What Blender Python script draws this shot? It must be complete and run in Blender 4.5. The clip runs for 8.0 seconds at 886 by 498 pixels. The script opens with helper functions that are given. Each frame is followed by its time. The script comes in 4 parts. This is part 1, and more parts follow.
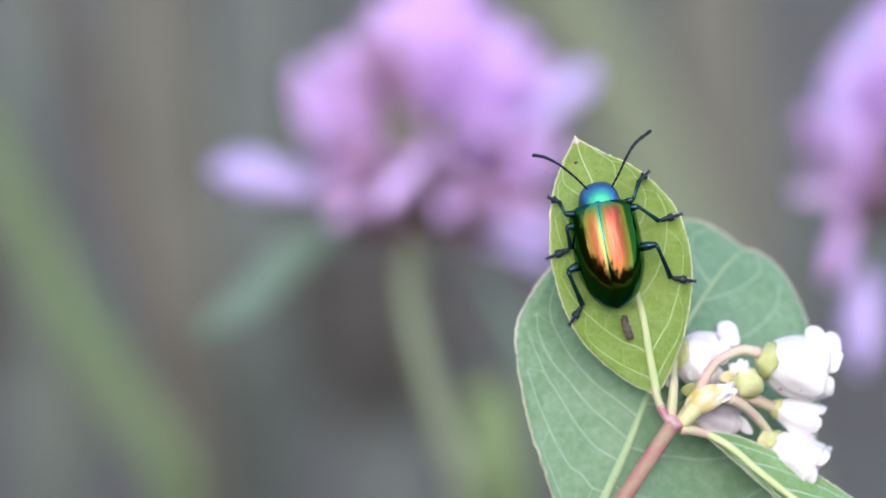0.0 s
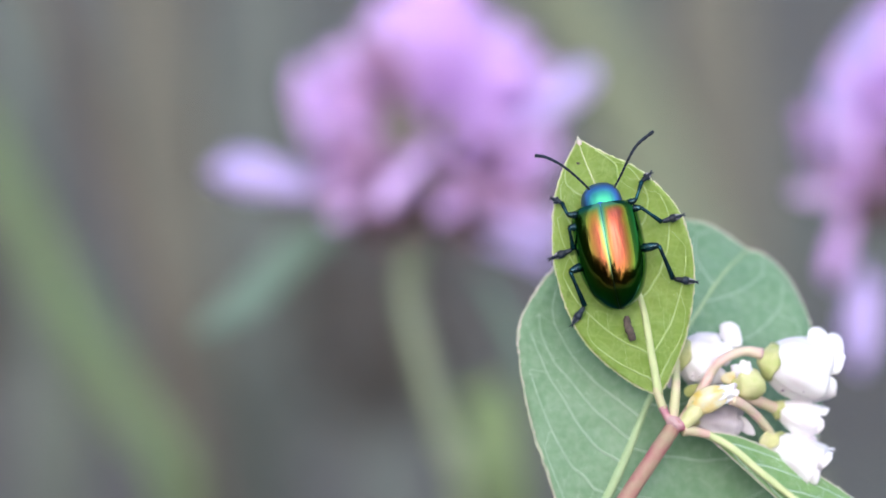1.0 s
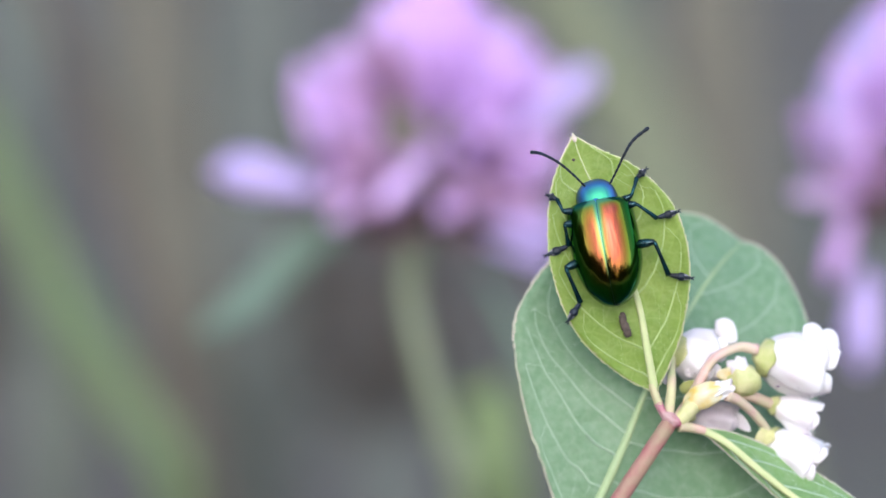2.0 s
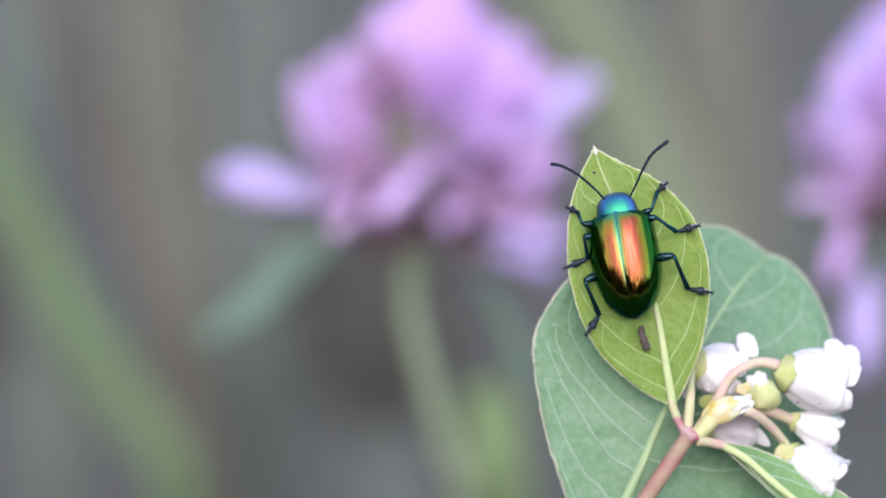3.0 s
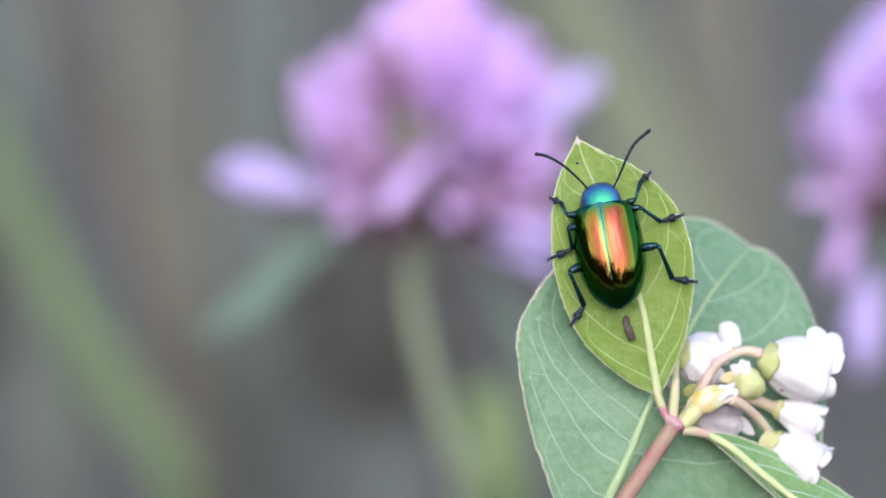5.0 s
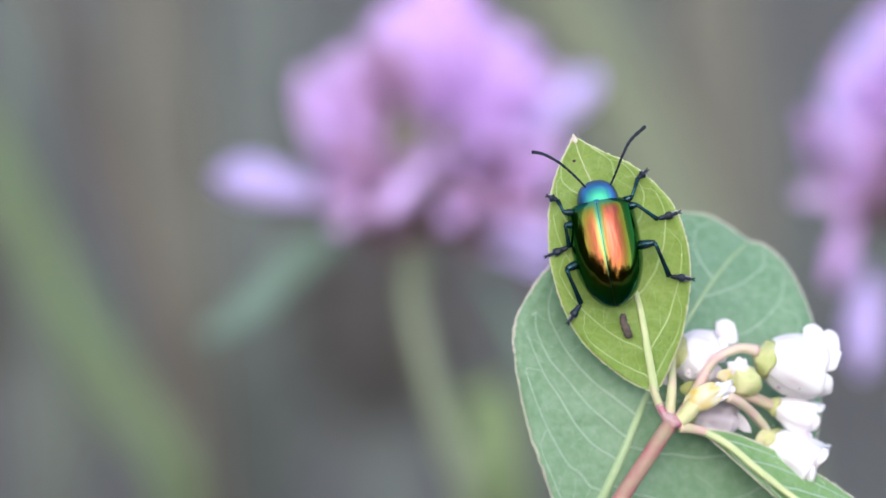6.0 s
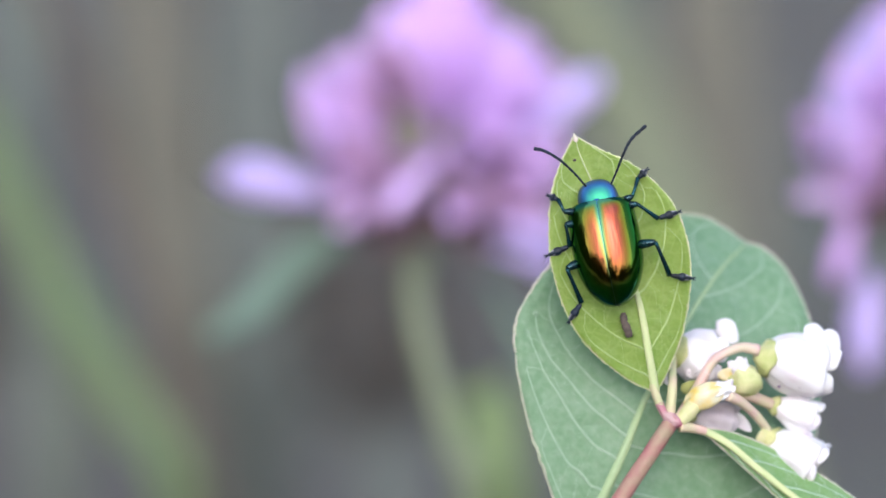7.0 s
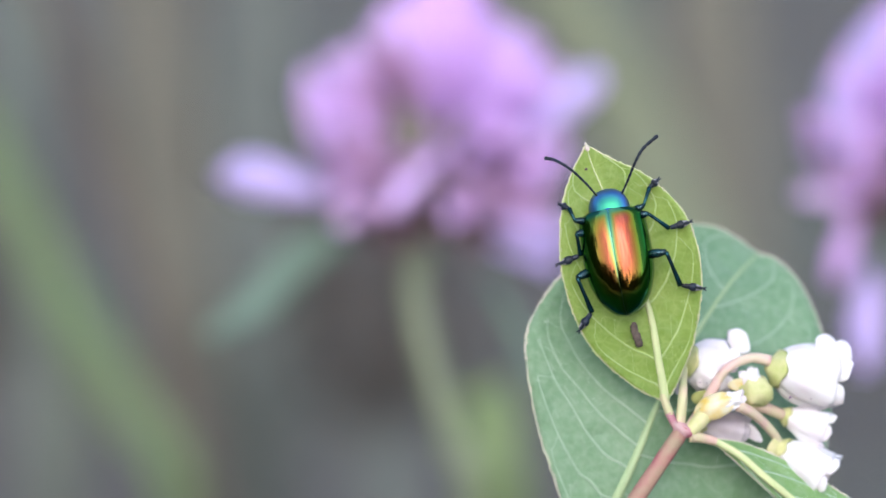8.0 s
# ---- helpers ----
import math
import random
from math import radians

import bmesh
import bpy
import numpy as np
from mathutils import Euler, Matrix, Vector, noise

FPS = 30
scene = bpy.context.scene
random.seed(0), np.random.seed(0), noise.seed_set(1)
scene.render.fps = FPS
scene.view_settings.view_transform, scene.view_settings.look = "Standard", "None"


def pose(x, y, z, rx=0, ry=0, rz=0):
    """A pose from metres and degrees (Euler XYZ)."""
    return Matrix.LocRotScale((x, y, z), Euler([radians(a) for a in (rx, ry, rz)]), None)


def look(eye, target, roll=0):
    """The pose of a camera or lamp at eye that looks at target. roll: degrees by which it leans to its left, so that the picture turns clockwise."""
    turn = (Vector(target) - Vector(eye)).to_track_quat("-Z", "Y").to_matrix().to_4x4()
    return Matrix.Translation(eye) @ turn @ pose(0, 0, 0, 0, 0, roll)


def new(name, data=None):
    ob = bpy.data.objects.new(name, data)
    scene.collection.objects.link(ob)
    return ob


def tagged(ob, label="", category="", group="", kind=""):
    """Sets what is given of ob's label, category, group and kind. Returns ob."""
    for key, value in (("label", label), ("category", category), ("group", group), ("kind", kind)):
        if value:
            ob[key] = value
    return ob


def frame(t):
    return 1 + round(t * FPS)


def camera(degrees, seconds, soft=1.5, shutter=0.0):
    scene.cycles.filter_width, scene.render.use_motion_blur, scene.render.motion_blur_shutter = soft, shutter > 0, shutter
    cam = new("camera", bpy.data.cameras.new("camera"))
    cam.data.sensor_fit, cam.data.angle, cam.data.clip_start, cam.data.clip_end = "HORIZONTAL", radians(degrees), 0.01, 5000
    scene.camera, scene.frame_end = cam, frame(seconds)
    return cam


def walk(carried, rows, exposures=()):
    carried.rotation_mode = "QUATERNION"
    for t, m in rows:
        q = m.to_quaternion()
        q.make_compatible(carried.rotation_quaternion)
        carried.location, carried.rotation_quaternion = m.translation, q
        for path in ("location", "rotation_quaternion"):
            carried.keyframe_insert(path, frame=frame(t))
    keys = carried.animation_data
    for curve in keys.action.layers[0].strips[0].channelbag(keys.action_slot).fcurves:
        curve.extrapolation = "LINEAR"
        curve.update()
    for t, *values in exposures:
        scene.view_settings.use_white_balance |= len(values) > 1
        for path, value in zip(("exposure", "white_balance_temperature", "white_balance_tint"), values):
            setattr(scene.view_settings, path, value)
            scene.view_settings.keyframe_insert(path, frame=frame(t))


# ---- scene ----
# Millimetre space of the sprig: x to the right, y up along the picture plane, z towards the lens, its origin
# 0.55 m above the ground on the line of sight, 241.6 mm from the lens. The camera looks 20 degrees down.
# Plants and beetle in this space are placed to fit the camera's view.
EYE_TILT = 20.0
REACH = 0.2416
PLANE = pose(0, 0, 0.55, 90 - EYE_TILT, 0, 0)
MM = 0.001

cam = camera(16.0, 8.0)
cam.data.dof.use_dof = True
cam.data.dof.focus_distance = 0.2420
cam.data.dof.aperture_fstop = 15.5
cam.data.dof.aperture_blades = 0
STAND = PLANE @ pose(0, 0, REACH)
walk(cam, [(0.0, STAND), (8.0, STAND)], [(0.0, 1.10, 6030, 7), (8.0, 1.10, 6030, 7)])

# ---- light: bright overcast sky with a veiled sun ----
world = bpy.data.worlds.new("sky")
scene.world = world
world.use_nodes = True
wn = world.node_tree
sky = wn.nodes.new("ShaderNodeTexSky")
sky.sky_type = 'NISHITA'
sky.sun_disc = False
sky.sun_elevation = radians(37)
sky.sun_rotation = radians(188)
sky.air_density = 1.0
sky.dust_density = 3.0
sky.ozone_density = 1.0
wn.links.new(sky.outputs[0], wn.nodes["Background"].inputs["Color"])
wn.nodes["Background"].inputs["Strength"].default_value = 0.14
sun = new("sun", bpy.data.lights.new("sun", 'SUN'))
sun.data.energy = 1.03
sun.data.angle = radians(100)
sun.data.color = (1.0, 0.97, 0.92)
sun.matrix_world = look((0, 0, 5), (-0.08, 0.80, 4.40))


# ---- small tools ----
def V(p):
    return Vector(p)


def to_plane(world_point):
    """A world place in the sprig's millimetres."""
    return (PLANE.inverted() @ Vector(world_point)) / MM


def to_world(p):
    return PLANE @ (Vector(p) * MM)


def spline(points, n):
    """n + 1 points on a smooth curve through the given ones, evenly spaced in parameter."""
    pts = [Vector(p) for p in points]
    ext = [pts[0] * 2 - pts[1]] + pts + [pts[-1] * 2 - pts[-2]]
    seg = len(pts) - 1
    out = []
    for i in range(n + 1):
        f = min(i / n * seg, seg - 1e-6)
        j = int(f)
        u = f - j
        a, b, c, d = ext[j:j + 4]
        out.append(0.5 * ((2 * b) + (c - a) * u + (2 * a - 5 * b + 4 * c - d) * u * u + (3 * b - a - 3 * c + d) * u ** 3))
    return out


def ramp(values, u):
    """A value between those given, at 0..1."""
    f = max(0.0, min(u, 1.0)) * (len(values) - 1)
    j = min(int(f), len(values) - 2)
    return values[j] + (values[j + 1] - values[j]) * (f - j)


def tube(bm, path, radii, sides=8, flat=1.0, up=(0, 0, 1), rough=0.0):
    """A closed tube along path; radii are spread along it; flat squeezes it along up."""
    n = len(path)
    rings = []
    for i, p in enumerate(path):
        along = (path[min(i + 1, n - 1)] - path[max(i - 1, 0)]).normalized()
        side = along.cross(Vector(up))
        if side.length < 1e-4:
            side = along.cross(Vector((0.3, 1, 0)))
        side.normalize()
        top = side.cross(along).normalized()
        r = ramp(radii, i / (n - 1))
        ring = []
        for k in range(sides):
            a = 2 * math.pi * k / sides
            q = r * (1 + rough * random.uniform(-1, 1))
            ring.append(bm.verts.new(p + side * (math.cos(a) * q) + top * (math.sin(a) * q * flat)))
        rings.append(ring)
    for a, b in zip(rings, rings[1:]):
        for k in range(sides):
            bm.faces.new((a[k], a[(k + 1) % sides], b[(k + 1) % sides], b[k]))
    bm.faces.new(rings[0][::-1])
    bm.faces.new(rings[-1])
    return bm


def blob(bm, m, seg=20, rings=12, shape=None):
    """A ball of radius 1 set by m; shape moves each point of the unit ball first."""
    made = bmesh.ops.create_uvsphere(bm, u_segments=seg, v_segments=rings, radius=1.0)["verts"]
    for v in made:
        if shape:
            v.co = shape(v.co)
        v.co = m @ v.co
    return bm


REST = {}


def thing(name, m, label, category, group="", kind=""):
    ob = new(name)
    ob.empty_display_size = 0.01
    ob.matrix_world = m
    REST[ob] = m
    return tagged(ob, label, category, group, kind)


def part(name, bm, material, parent, label="", smooth=True):
    """Links a bmesh, in the sprig's millimetres, as one mesh under a thing or a part."""
    root = parent
    while root.parent:
        root = root.parent
    bm.transform(REST[root].inverted() @ PLANE @ Matrix.Scale(MM, 4))
    bmesh.ops.recalc_face_normals(bm, faces=bm.faces)
    me = bpy.data.meshes.new(name)
    bm.to_mesh(me)
    bm.free()
    me.materials.append(material)
    if smooth:
        me.polygons.foreach_set("use_smooth", [True] * len(me.polygons))
    ob = new(name, me)
    ob.parent = parent
    if label:
        ob["label"] = label
    return ob


# ---- materials ----
def material(name):
    mat = bpy.data.materials.new(name)
    mat.use_nodes = True
    nt = mat.node_tree
    return mat, nt, nt.nodes["Principled BSDF"]


def node(nt, kind, **inputs):
    n = nt.nodes.new(kind)
    for key, value in inputs.items():
        n.inputs[key.replace("_", " ")].default_value = value
    return n


def mix(nt, a, b, factor, mode='MIX'):
    m = nt.nodes.new("ShaderNodeMix")
    m.data_type = 'RGBA'
    m.blend_type = mode
    for socket, value in ((m.inputs[0], factor), (m.inputs[6], a), (m.inputs[7], b)):
        if isinstance(value, (int, float)):
            socket.default_value = value
        elif isinstance(value, tuple):
            socket.default_value = (*value, 1)
        else:
            nt.links.new(value, socket)
    return m.outputs[2]


def ramp_node(nt, source, stops):
    r = nt.nodes.new("ShaderNodeValToRGB")
    while len(r.color_ramp.elements) < len(stops):
        r.color_ramp.elements.new(0.5)
    for e, (at, colour) in zip(r.color_ramp.elements, stops):
        e.position = at
        e.color = (*colour, 1) if isinstance(colour, tuple) else (colour, colour, colour, 1)
    nt.links.new(source, r.inputs[0])
    return r.outputs[0]


def bump(nt, source, strength, distance, bsdf):
    b = node(nt, "ShaderNodeBump", Strength=strength, Distance=distance)
    nt.links.new(source, b.inputs["Height"])
    nt.links.new(b.outputs[0], bsdf.inputs["Normal"])


def coords(nt):
    return nt.nodes.new("ShaderNodeTexCoord").outputs["Object"]


def noise_of(nt, scale, detail=4.0, rough=0.55, vec=None):
    n = node(nt, "ShaderNodeTexNoise", Scale=scale, Detail=detail, Roughness=rough)
    nt.links.new(vec or coords(nt), n.inputs["Vector"])
    return n.outputs["Fac"]


def plain(name, colour, other=None, rough=0.6, scale=900.0, relief=0.2, relief_scale=4000.0, through_light=0.0, metal=0.0, spec=0.28):
    """Two tones in soft patches, with fine relief; through_light lets light pass as through a leaf."""
    mat, nt, b = material(name)
    other = other or tuple(c * 0.75 for c in colour)
    c = mix(nt, colour, other, ramp_node(nt, noise_of(nt, scale), [(0.35, 0.0), (0.65, 1.0)]))
    nt.links.new(c, b.inputs["Base Color"])
    b.inputs["Roughness"].default_value = rough
    b.inputs["Metallic"].default_value = metal
    b.inputs["Specular IOR Level"].default_value = spec
    if relief:
        bump(nt, noise_of(nt, relief_scale, 3.0), relief, 0.0001, b)
    if through_light:
        leaf_light(nt, b, c, through_light)
    return mat


def leaf_light(nt, b, colour, amount):
    t = nt.nodes.new("ShaderNodeBsdfTranslucent")
    nt.links.new(colour, t.inputs["Color"])
    m = nt.nodes.new("ShaderNodeMixShader")
    m.inputs[0].default_value = amount
    out = nt.nodes["Material Output"]
    nt.links.new(b.outputs[0], m.inputs[1])
    nt.links.new(t.outputs[0], m.inputs[2])
    nt.links.new(m.outputs[0], out.inputs["Surface"])


def leaf_material(name, colour, other, pale, rough=0.5, amount=0.3, cell=1000.0, veinlets=0.12):
    """A leaf's skin: patches of two greens, a fine net of pale veinlets, and speckles."""
    mat, nt, b = material(name)
    co = coords(nt)
    base = mix(nt, colour, other, ramp_node(nt, noise_of(nt, 210.0, 6.0, 0.65, co), [(0.33, 0.0), (0.67, 1.0)]))
    base = mix(nt, base, pale, ramp_node(nt, noise_of(nt, 1500.0, 4.0, 0.7, co), [(0.42, 0.0), (0.75, 0.5)]))
    warp = nt.nodes.new("ShaderNodeMixRGB")
    warp.inputs[0].default_value = 0.0008
    wobble = node(nt, "ShaderNodeTexNoise", Scale=500.0)
    nt.links.new(co, wobble.inputs["Vector"])
    nt.links.new(co, warp.inputs[1])
    nt.links.new(wobble.outputs["Color"], warp.inputs[2])
    net = node(nt, "ShaderNodeTexVoronoi", Scale=cell)
    net.feature = 'DISTANCE_TO_EDGE'
    nt.links.new(warp.outputs[0], net.inputs["Vector"])
    line = ramp_node(nt, net.outputs["Distance"], [(0.0, 1.0), (0.09, 0.0)])
    fade = nt.nodes.new("ShaderNodeMath")
    fade.operation = 'MULTIPLY'
    fade.inputs[1].default_value = veinlets
    nt.links.new(line, fade.inputs[0])
    base = mix(nt, base, pale, fade.outputs[0])
    nt.links.new(base, b.inputs["Base Color"])
    b.inputs["Roughness"].default_value = rough
    bump(nt, net.outputs["Distance"], 0.25, 0.0002, b)
    quilt = node(nt, "ShaderNodeBump", Strength=0.6, Distance=0.0010)
    nt.links.new(noise_of(nt, 420.0, 3.0, 0.5, co), quilt.inputs["Height"])
    nt.links.new(quilt.outputs[0], nt.nodes["Bump"].inputs["Normal"])
    leaf_light(nt, b, base, amount)
    return mat


M_UPPER = leaf_material("young_leaf_skin", (0.335, 0.46, 0.09), (0.245, 0.385, 0.065), (0.43, 0.55, 0.17), 0.5, 0.45, 900.0, 0.3)
M_BIG = leaf_material("old_leaf_skin", (0.225, 0.37, 0.225), (0.175, 0.315, 0.175), (0.37, 0.50, 0.365), 0.5, 0.25)
M_LOW = leaf_material("low_leaf_skin", (0.22, 0.38, 0.13), (0.18, 0.33, 0.12), (0.34, 0.48, 0.28), 0.5, 0.25)
M_VEIN = plain("young_vein", (0.49, 0.61, 0.27), (0.42, 0.55, 0.19), 0.5, through_light=0.2)
M_VEIN_BIG = plain("old_vein", (0.44, 0.57, 0.44), (0.36, 0.50, 0.37), 0.5, through_light=0.2)
M_RIB_BIG = plain("old_midrib", (0.40, 0.51, 0.30), (0.36, 0.47, 0.26), 0.5)
M_RIB_LOW = plain("low_midrib", (0.54, 0.58, 0.32), (0.48, 0.55, 0.28), 0.5)
M_RIM = plain("leaf_rim", (0.62, 0.56, 0.42), (0.50, 0.60, 0.26), 0.6, 1500.0)
M_RIM_PINK = plain("pinkish_leaf_rim", (0.64, 0.54, 0.50), (0.48, 0.52, 0.38), 0.6, 1500.0)
M_STEM = plain("reddish_stem", (0.38, 0.12, 0.15), (0.36, 0.27, 0.19), 0.55, 420.0, 0.5, 2500.0)
M_NODE = plain("wine_red_node", (0.42, 0.12, 0.20), (0.50, 0.34, 0.34), 0.5, 600.0)
M_STALK = plain("pale_stalk", (0.50, 0.54, 0.28), (0.60, 0.40, 0.36), 0.5, 420.0)
M_STALK_PINK = plain("pink_stalk", (0.66, 0.40, 0.42), (0.58, 0.58, 0.36), 0.5, 300.0)
M_CALYX = plain("calyx_green", (0.42, 0.47, 0.17), (0.62, 0.58, 0.34), 0.5, 500.0)
M_PETAL = plain("white_petal", (0.82, 0.81, 0.84), (0.80, 0.72, 0.79), 0.8, 400.0, 0.3, 900.0, 0.12, 0.0, 0.2)
M_SEPAL = plain("olive_sepal", (0.34, 0.38, 0.12), (0.42, 0.44, 0.18), 0.6, 600.0, 0.3, 2500.0, 0.1)
M_YELLOW = plain("wilted_yellow", (0.84, 0.62, 0.14), (0.85, 0.81, 0.64), 0.6, 600.0, 0.3, 2500.0, 0.2)
M_LILAC = plain("lilac_grey_petal", (0.55, 0.48, 0.55), (0.66, 0.60, 0.64), 0.6, 500.0, 0.2, 2500.0, 0.3)
M_FRASS = plain("dry_dung", (0.13, 0.10, 0.085), (0.07, 0.055, 0.05), 0.8, 2500.0, 0.8, 5000.0)
M_SPECK = plain("purple_speck", (0.20, 0.12, 0.24), (0.30, 0.20, 0.34), 0.7, 2500.0)
M_BLACK = plain("black_cuticle", (0.008, 0.010, 0.016), (0.012, 0.022, 0.045), 0.36, 900.0, 0.5, 7000.0, 0.0, 0.0, 0.3)


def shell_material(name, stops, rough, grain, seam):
    """Metallic beetle shell: iridescence baked into its colour by angle to the view, from mid-back to rim, and along
    the seams.
    """
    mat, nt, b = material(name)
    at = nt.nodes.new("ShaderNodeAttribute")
    at.attribute_name = "view_angle"
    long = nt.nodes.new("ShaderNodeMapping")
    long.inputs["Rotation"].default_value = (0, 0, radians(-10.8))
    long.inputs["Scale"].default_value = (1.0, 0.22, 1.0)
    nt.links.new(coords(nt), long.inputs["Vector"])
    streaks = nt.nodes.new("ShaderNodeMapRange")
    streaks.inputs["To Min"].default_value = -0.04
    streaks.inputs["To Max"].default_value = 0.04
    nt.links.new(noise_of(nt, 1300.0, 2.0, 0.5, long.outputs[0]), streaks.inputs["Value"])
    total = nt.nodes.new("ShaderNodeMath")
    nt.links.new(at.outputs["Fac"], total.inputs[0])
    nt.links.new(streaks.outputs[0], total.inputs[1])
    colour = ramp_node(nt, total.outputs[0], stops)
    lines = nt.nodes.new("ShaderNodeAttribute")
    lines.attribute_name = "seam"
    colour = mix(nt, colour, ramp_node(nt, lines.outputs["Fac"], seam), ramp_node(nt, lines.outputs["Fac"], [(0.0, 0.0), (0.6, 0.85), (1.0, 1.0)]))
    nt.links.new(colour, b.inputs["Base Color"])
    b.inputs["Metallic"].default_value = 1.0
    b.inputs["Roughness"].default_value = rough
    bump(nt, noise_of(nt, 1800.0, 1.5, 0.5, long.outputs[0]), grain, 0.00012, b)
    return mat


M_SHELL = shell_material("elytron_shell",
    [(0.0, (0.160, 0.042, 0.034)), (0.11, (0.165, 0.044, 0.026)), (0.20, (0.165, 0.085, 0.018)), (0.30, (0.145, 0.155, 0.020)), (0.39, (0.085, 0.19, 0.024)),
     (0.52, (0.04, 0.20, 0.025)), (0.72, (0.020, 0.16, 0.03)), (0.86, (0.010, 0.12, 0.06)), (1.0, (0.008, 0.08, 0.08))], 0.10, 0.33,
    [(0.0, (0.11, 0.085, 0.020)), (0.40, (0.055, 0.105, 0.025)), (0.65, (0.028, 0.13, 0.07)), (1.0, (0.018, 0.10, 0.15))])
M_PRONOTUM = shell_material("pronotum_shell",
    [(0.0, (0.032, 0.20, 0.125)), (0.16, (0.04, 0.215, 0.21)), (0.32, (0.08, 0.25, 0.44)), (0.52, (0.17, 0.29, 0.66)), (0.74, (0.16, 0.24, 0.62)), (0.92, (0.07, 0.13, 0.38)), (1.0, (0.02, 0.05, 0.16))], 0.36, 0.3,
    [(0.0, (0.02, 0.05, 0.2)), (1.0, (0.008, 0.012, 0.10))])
M_SCUTELLUM = plain("violet_blue_shell", (0.03, 0.06, 0.34), (0.05, 0.11, 0.42), 0.3, 1500.0, 0.2, 5000.0, 0.0, 1.0)
M_SHIN = plain("teal_black_shin", (0.006, 0.020, 0.028), (0.014, 0.085, 0.105), 0.22, 900.0, 0.3, 9000.0, 0.0, 0.8, 0.6)
M_PAD = plain("pale_sole_hair", (0.36, 0.33, 0.40), (0.25, 0.24, 0.30), 0.8, 2500.0)
M_LEG = plain("blue_black_leg", (0.006, 0.016, 0.024), (0.012, 0.055, 0.07), 0.22, 1500.0, 0.3, 9000.0, 0.0, 0.6, 0.6)



def floret_material(name, pale, deep):
    """Petal skin whose tone differs from floret to floret, darker towards its foot."""
    mat, nt, b = material(name)
    each = nt.nodes.new("ShaderNodeObjectInfo")
    c = mix(nt, pale, deep, ramp_node(nt, each.outputs["Random"], [(0.15, 0.0), (0.95, 1.0)]))
    c = mix(nt, c, (0.58, 0.32, 0.56), ramp_node(nt, noise_of(nt, 140.0), [(0.45, 0.0), (0.8, 0.4)]))
    nt.links.new(c, b.inputs["Base Color"])
    b.inputs["Roughness"].default_value = 0.7
    leaf_light(nt, b, c, 0.14)
    return mat


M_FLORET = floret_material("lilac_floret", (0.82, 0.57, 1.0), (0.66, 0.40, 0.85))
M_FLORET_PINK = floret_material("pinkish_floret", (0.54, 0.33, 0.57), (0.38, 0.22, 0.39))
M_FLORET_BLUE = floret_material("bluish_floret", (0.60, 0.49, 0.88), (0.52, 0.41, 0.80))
M_FLORET_BROWN = floret_material("brown_floret", (0.26, 0.17, 0.20), (0.16, 0.11, 0.11))
M_HEART = plain("flower_heart", (0.22, 0.18, 0.18), (0.17, 0.18, 0.13), 0.8, 300.0)
M_BG_STEM = plain("meadow_stem", (0.235, 0.265, 0.185), (0.205, 0.235, 0.16), 0.7, 60.0)
M_BG_LEAF = plain("blue_green_leaf", (0.175, 0.255, 0.215), (0.16, 0.235, 0.19), 0.6, 60.0, 0.0, 900.0, 0.2)
M_BG_YELLOW = plain("fresh_leaf", (0.25, 0.33, 0.155), (0.215, 0.28, 0.135), 0.6, 60.0, 0.0, 900.0, 0.2)
M_BG_GRASS = plain("grass_blade_skin", (0.165, 0.235, 0.12), (0.175, 0.225, 0.125), 0.6, 30.0, 0.0, 900.0, 0.2)
M_BG_OLIVE = plain("olive_grass_skin", (0.19, 0.215, 0.15), (0.17, 0.19, 0.13), 0.7, 30.0, 0.0, 900.0, 0.2)
M_BG_PALE = plain("pale_olive_grass_skin", (0.23, 0.25, 0.175), (0.21, 0.23, 0.16), 0.7, 30.0, 0.0, 900.0, 0.2)
M_BG_TEAL = plain("teal_grey_grass_skin", (0.140, 0.155, 0.145), (0.13, 0.142, 0.134), 0.7, 30.0, 0.0, 900.0, 0.1)
M_BROWN_GRASS = plain("brown_grass_skin", (0.13, 0.11, 0.095), (0.10, 0.085, 0.075), 0.8, 30.0, 0.0, 900.0, 0.1)
M_BG_DULL = plain("dull_grass_skin", (0.155, 0.18, 0.17), (0.16, 0.175, 0.155), 0.7, 30.0, 0.0, 900.0, 0.2)
M_STRAW = plain("straw_skin", (0.165, 0.158, 0.132), (0.150, 0.142, 0.118), 0.7, 30.0, 0.0, 900.0, 0.1)


def ground_material():
    mat, nt, b = material("meadow_soil")
    co = coords(nt)
    c = mix(nt, (0.150, 0.145, 0.132), (0.098, 0.086, 0.083), ramp_node(nt, noise_of(nt, 2.2, 5.0, 0.6, co), [(0.38, 0.0), (0.62, 1.0)]))
    c = mix(nt, c, (0.13, 0.155, 0.12), ramp_node(nt, noise_of(nt, 3.7, 4.0, 0.5, co), [(0.5, 0.0), (0.7, 0.8)]))
    c = mix(nt, c, (0.20, 0.19, 0.16), ramp_node(nt, noise_of(nt, 60.0, 6.0, 0.7, co), [(0.5, 0.0), (0.75, 0.7)]))
    nt.links.new(c, b.inputs["Base Color"])
    b.inputs["Roughness"].default_value = 0.95
    bump(nt, noise_of(nt, 90.0, 8.0, 0.7, co), 0.6, 0.02, b)
    return mat


M_SOIL = ground_material()
M_WOODS = plain("far_foliage", (0.085, 0.11, 0.045), (0.055, 0.08, 0.03), 0.8, 0.3, 0.0)

M_TALL = plain("tall_grass_skin", (0.12, 0.16, 0.06), (0.15, 0.16, 0.08), 0.6, 8.0, 0.0)

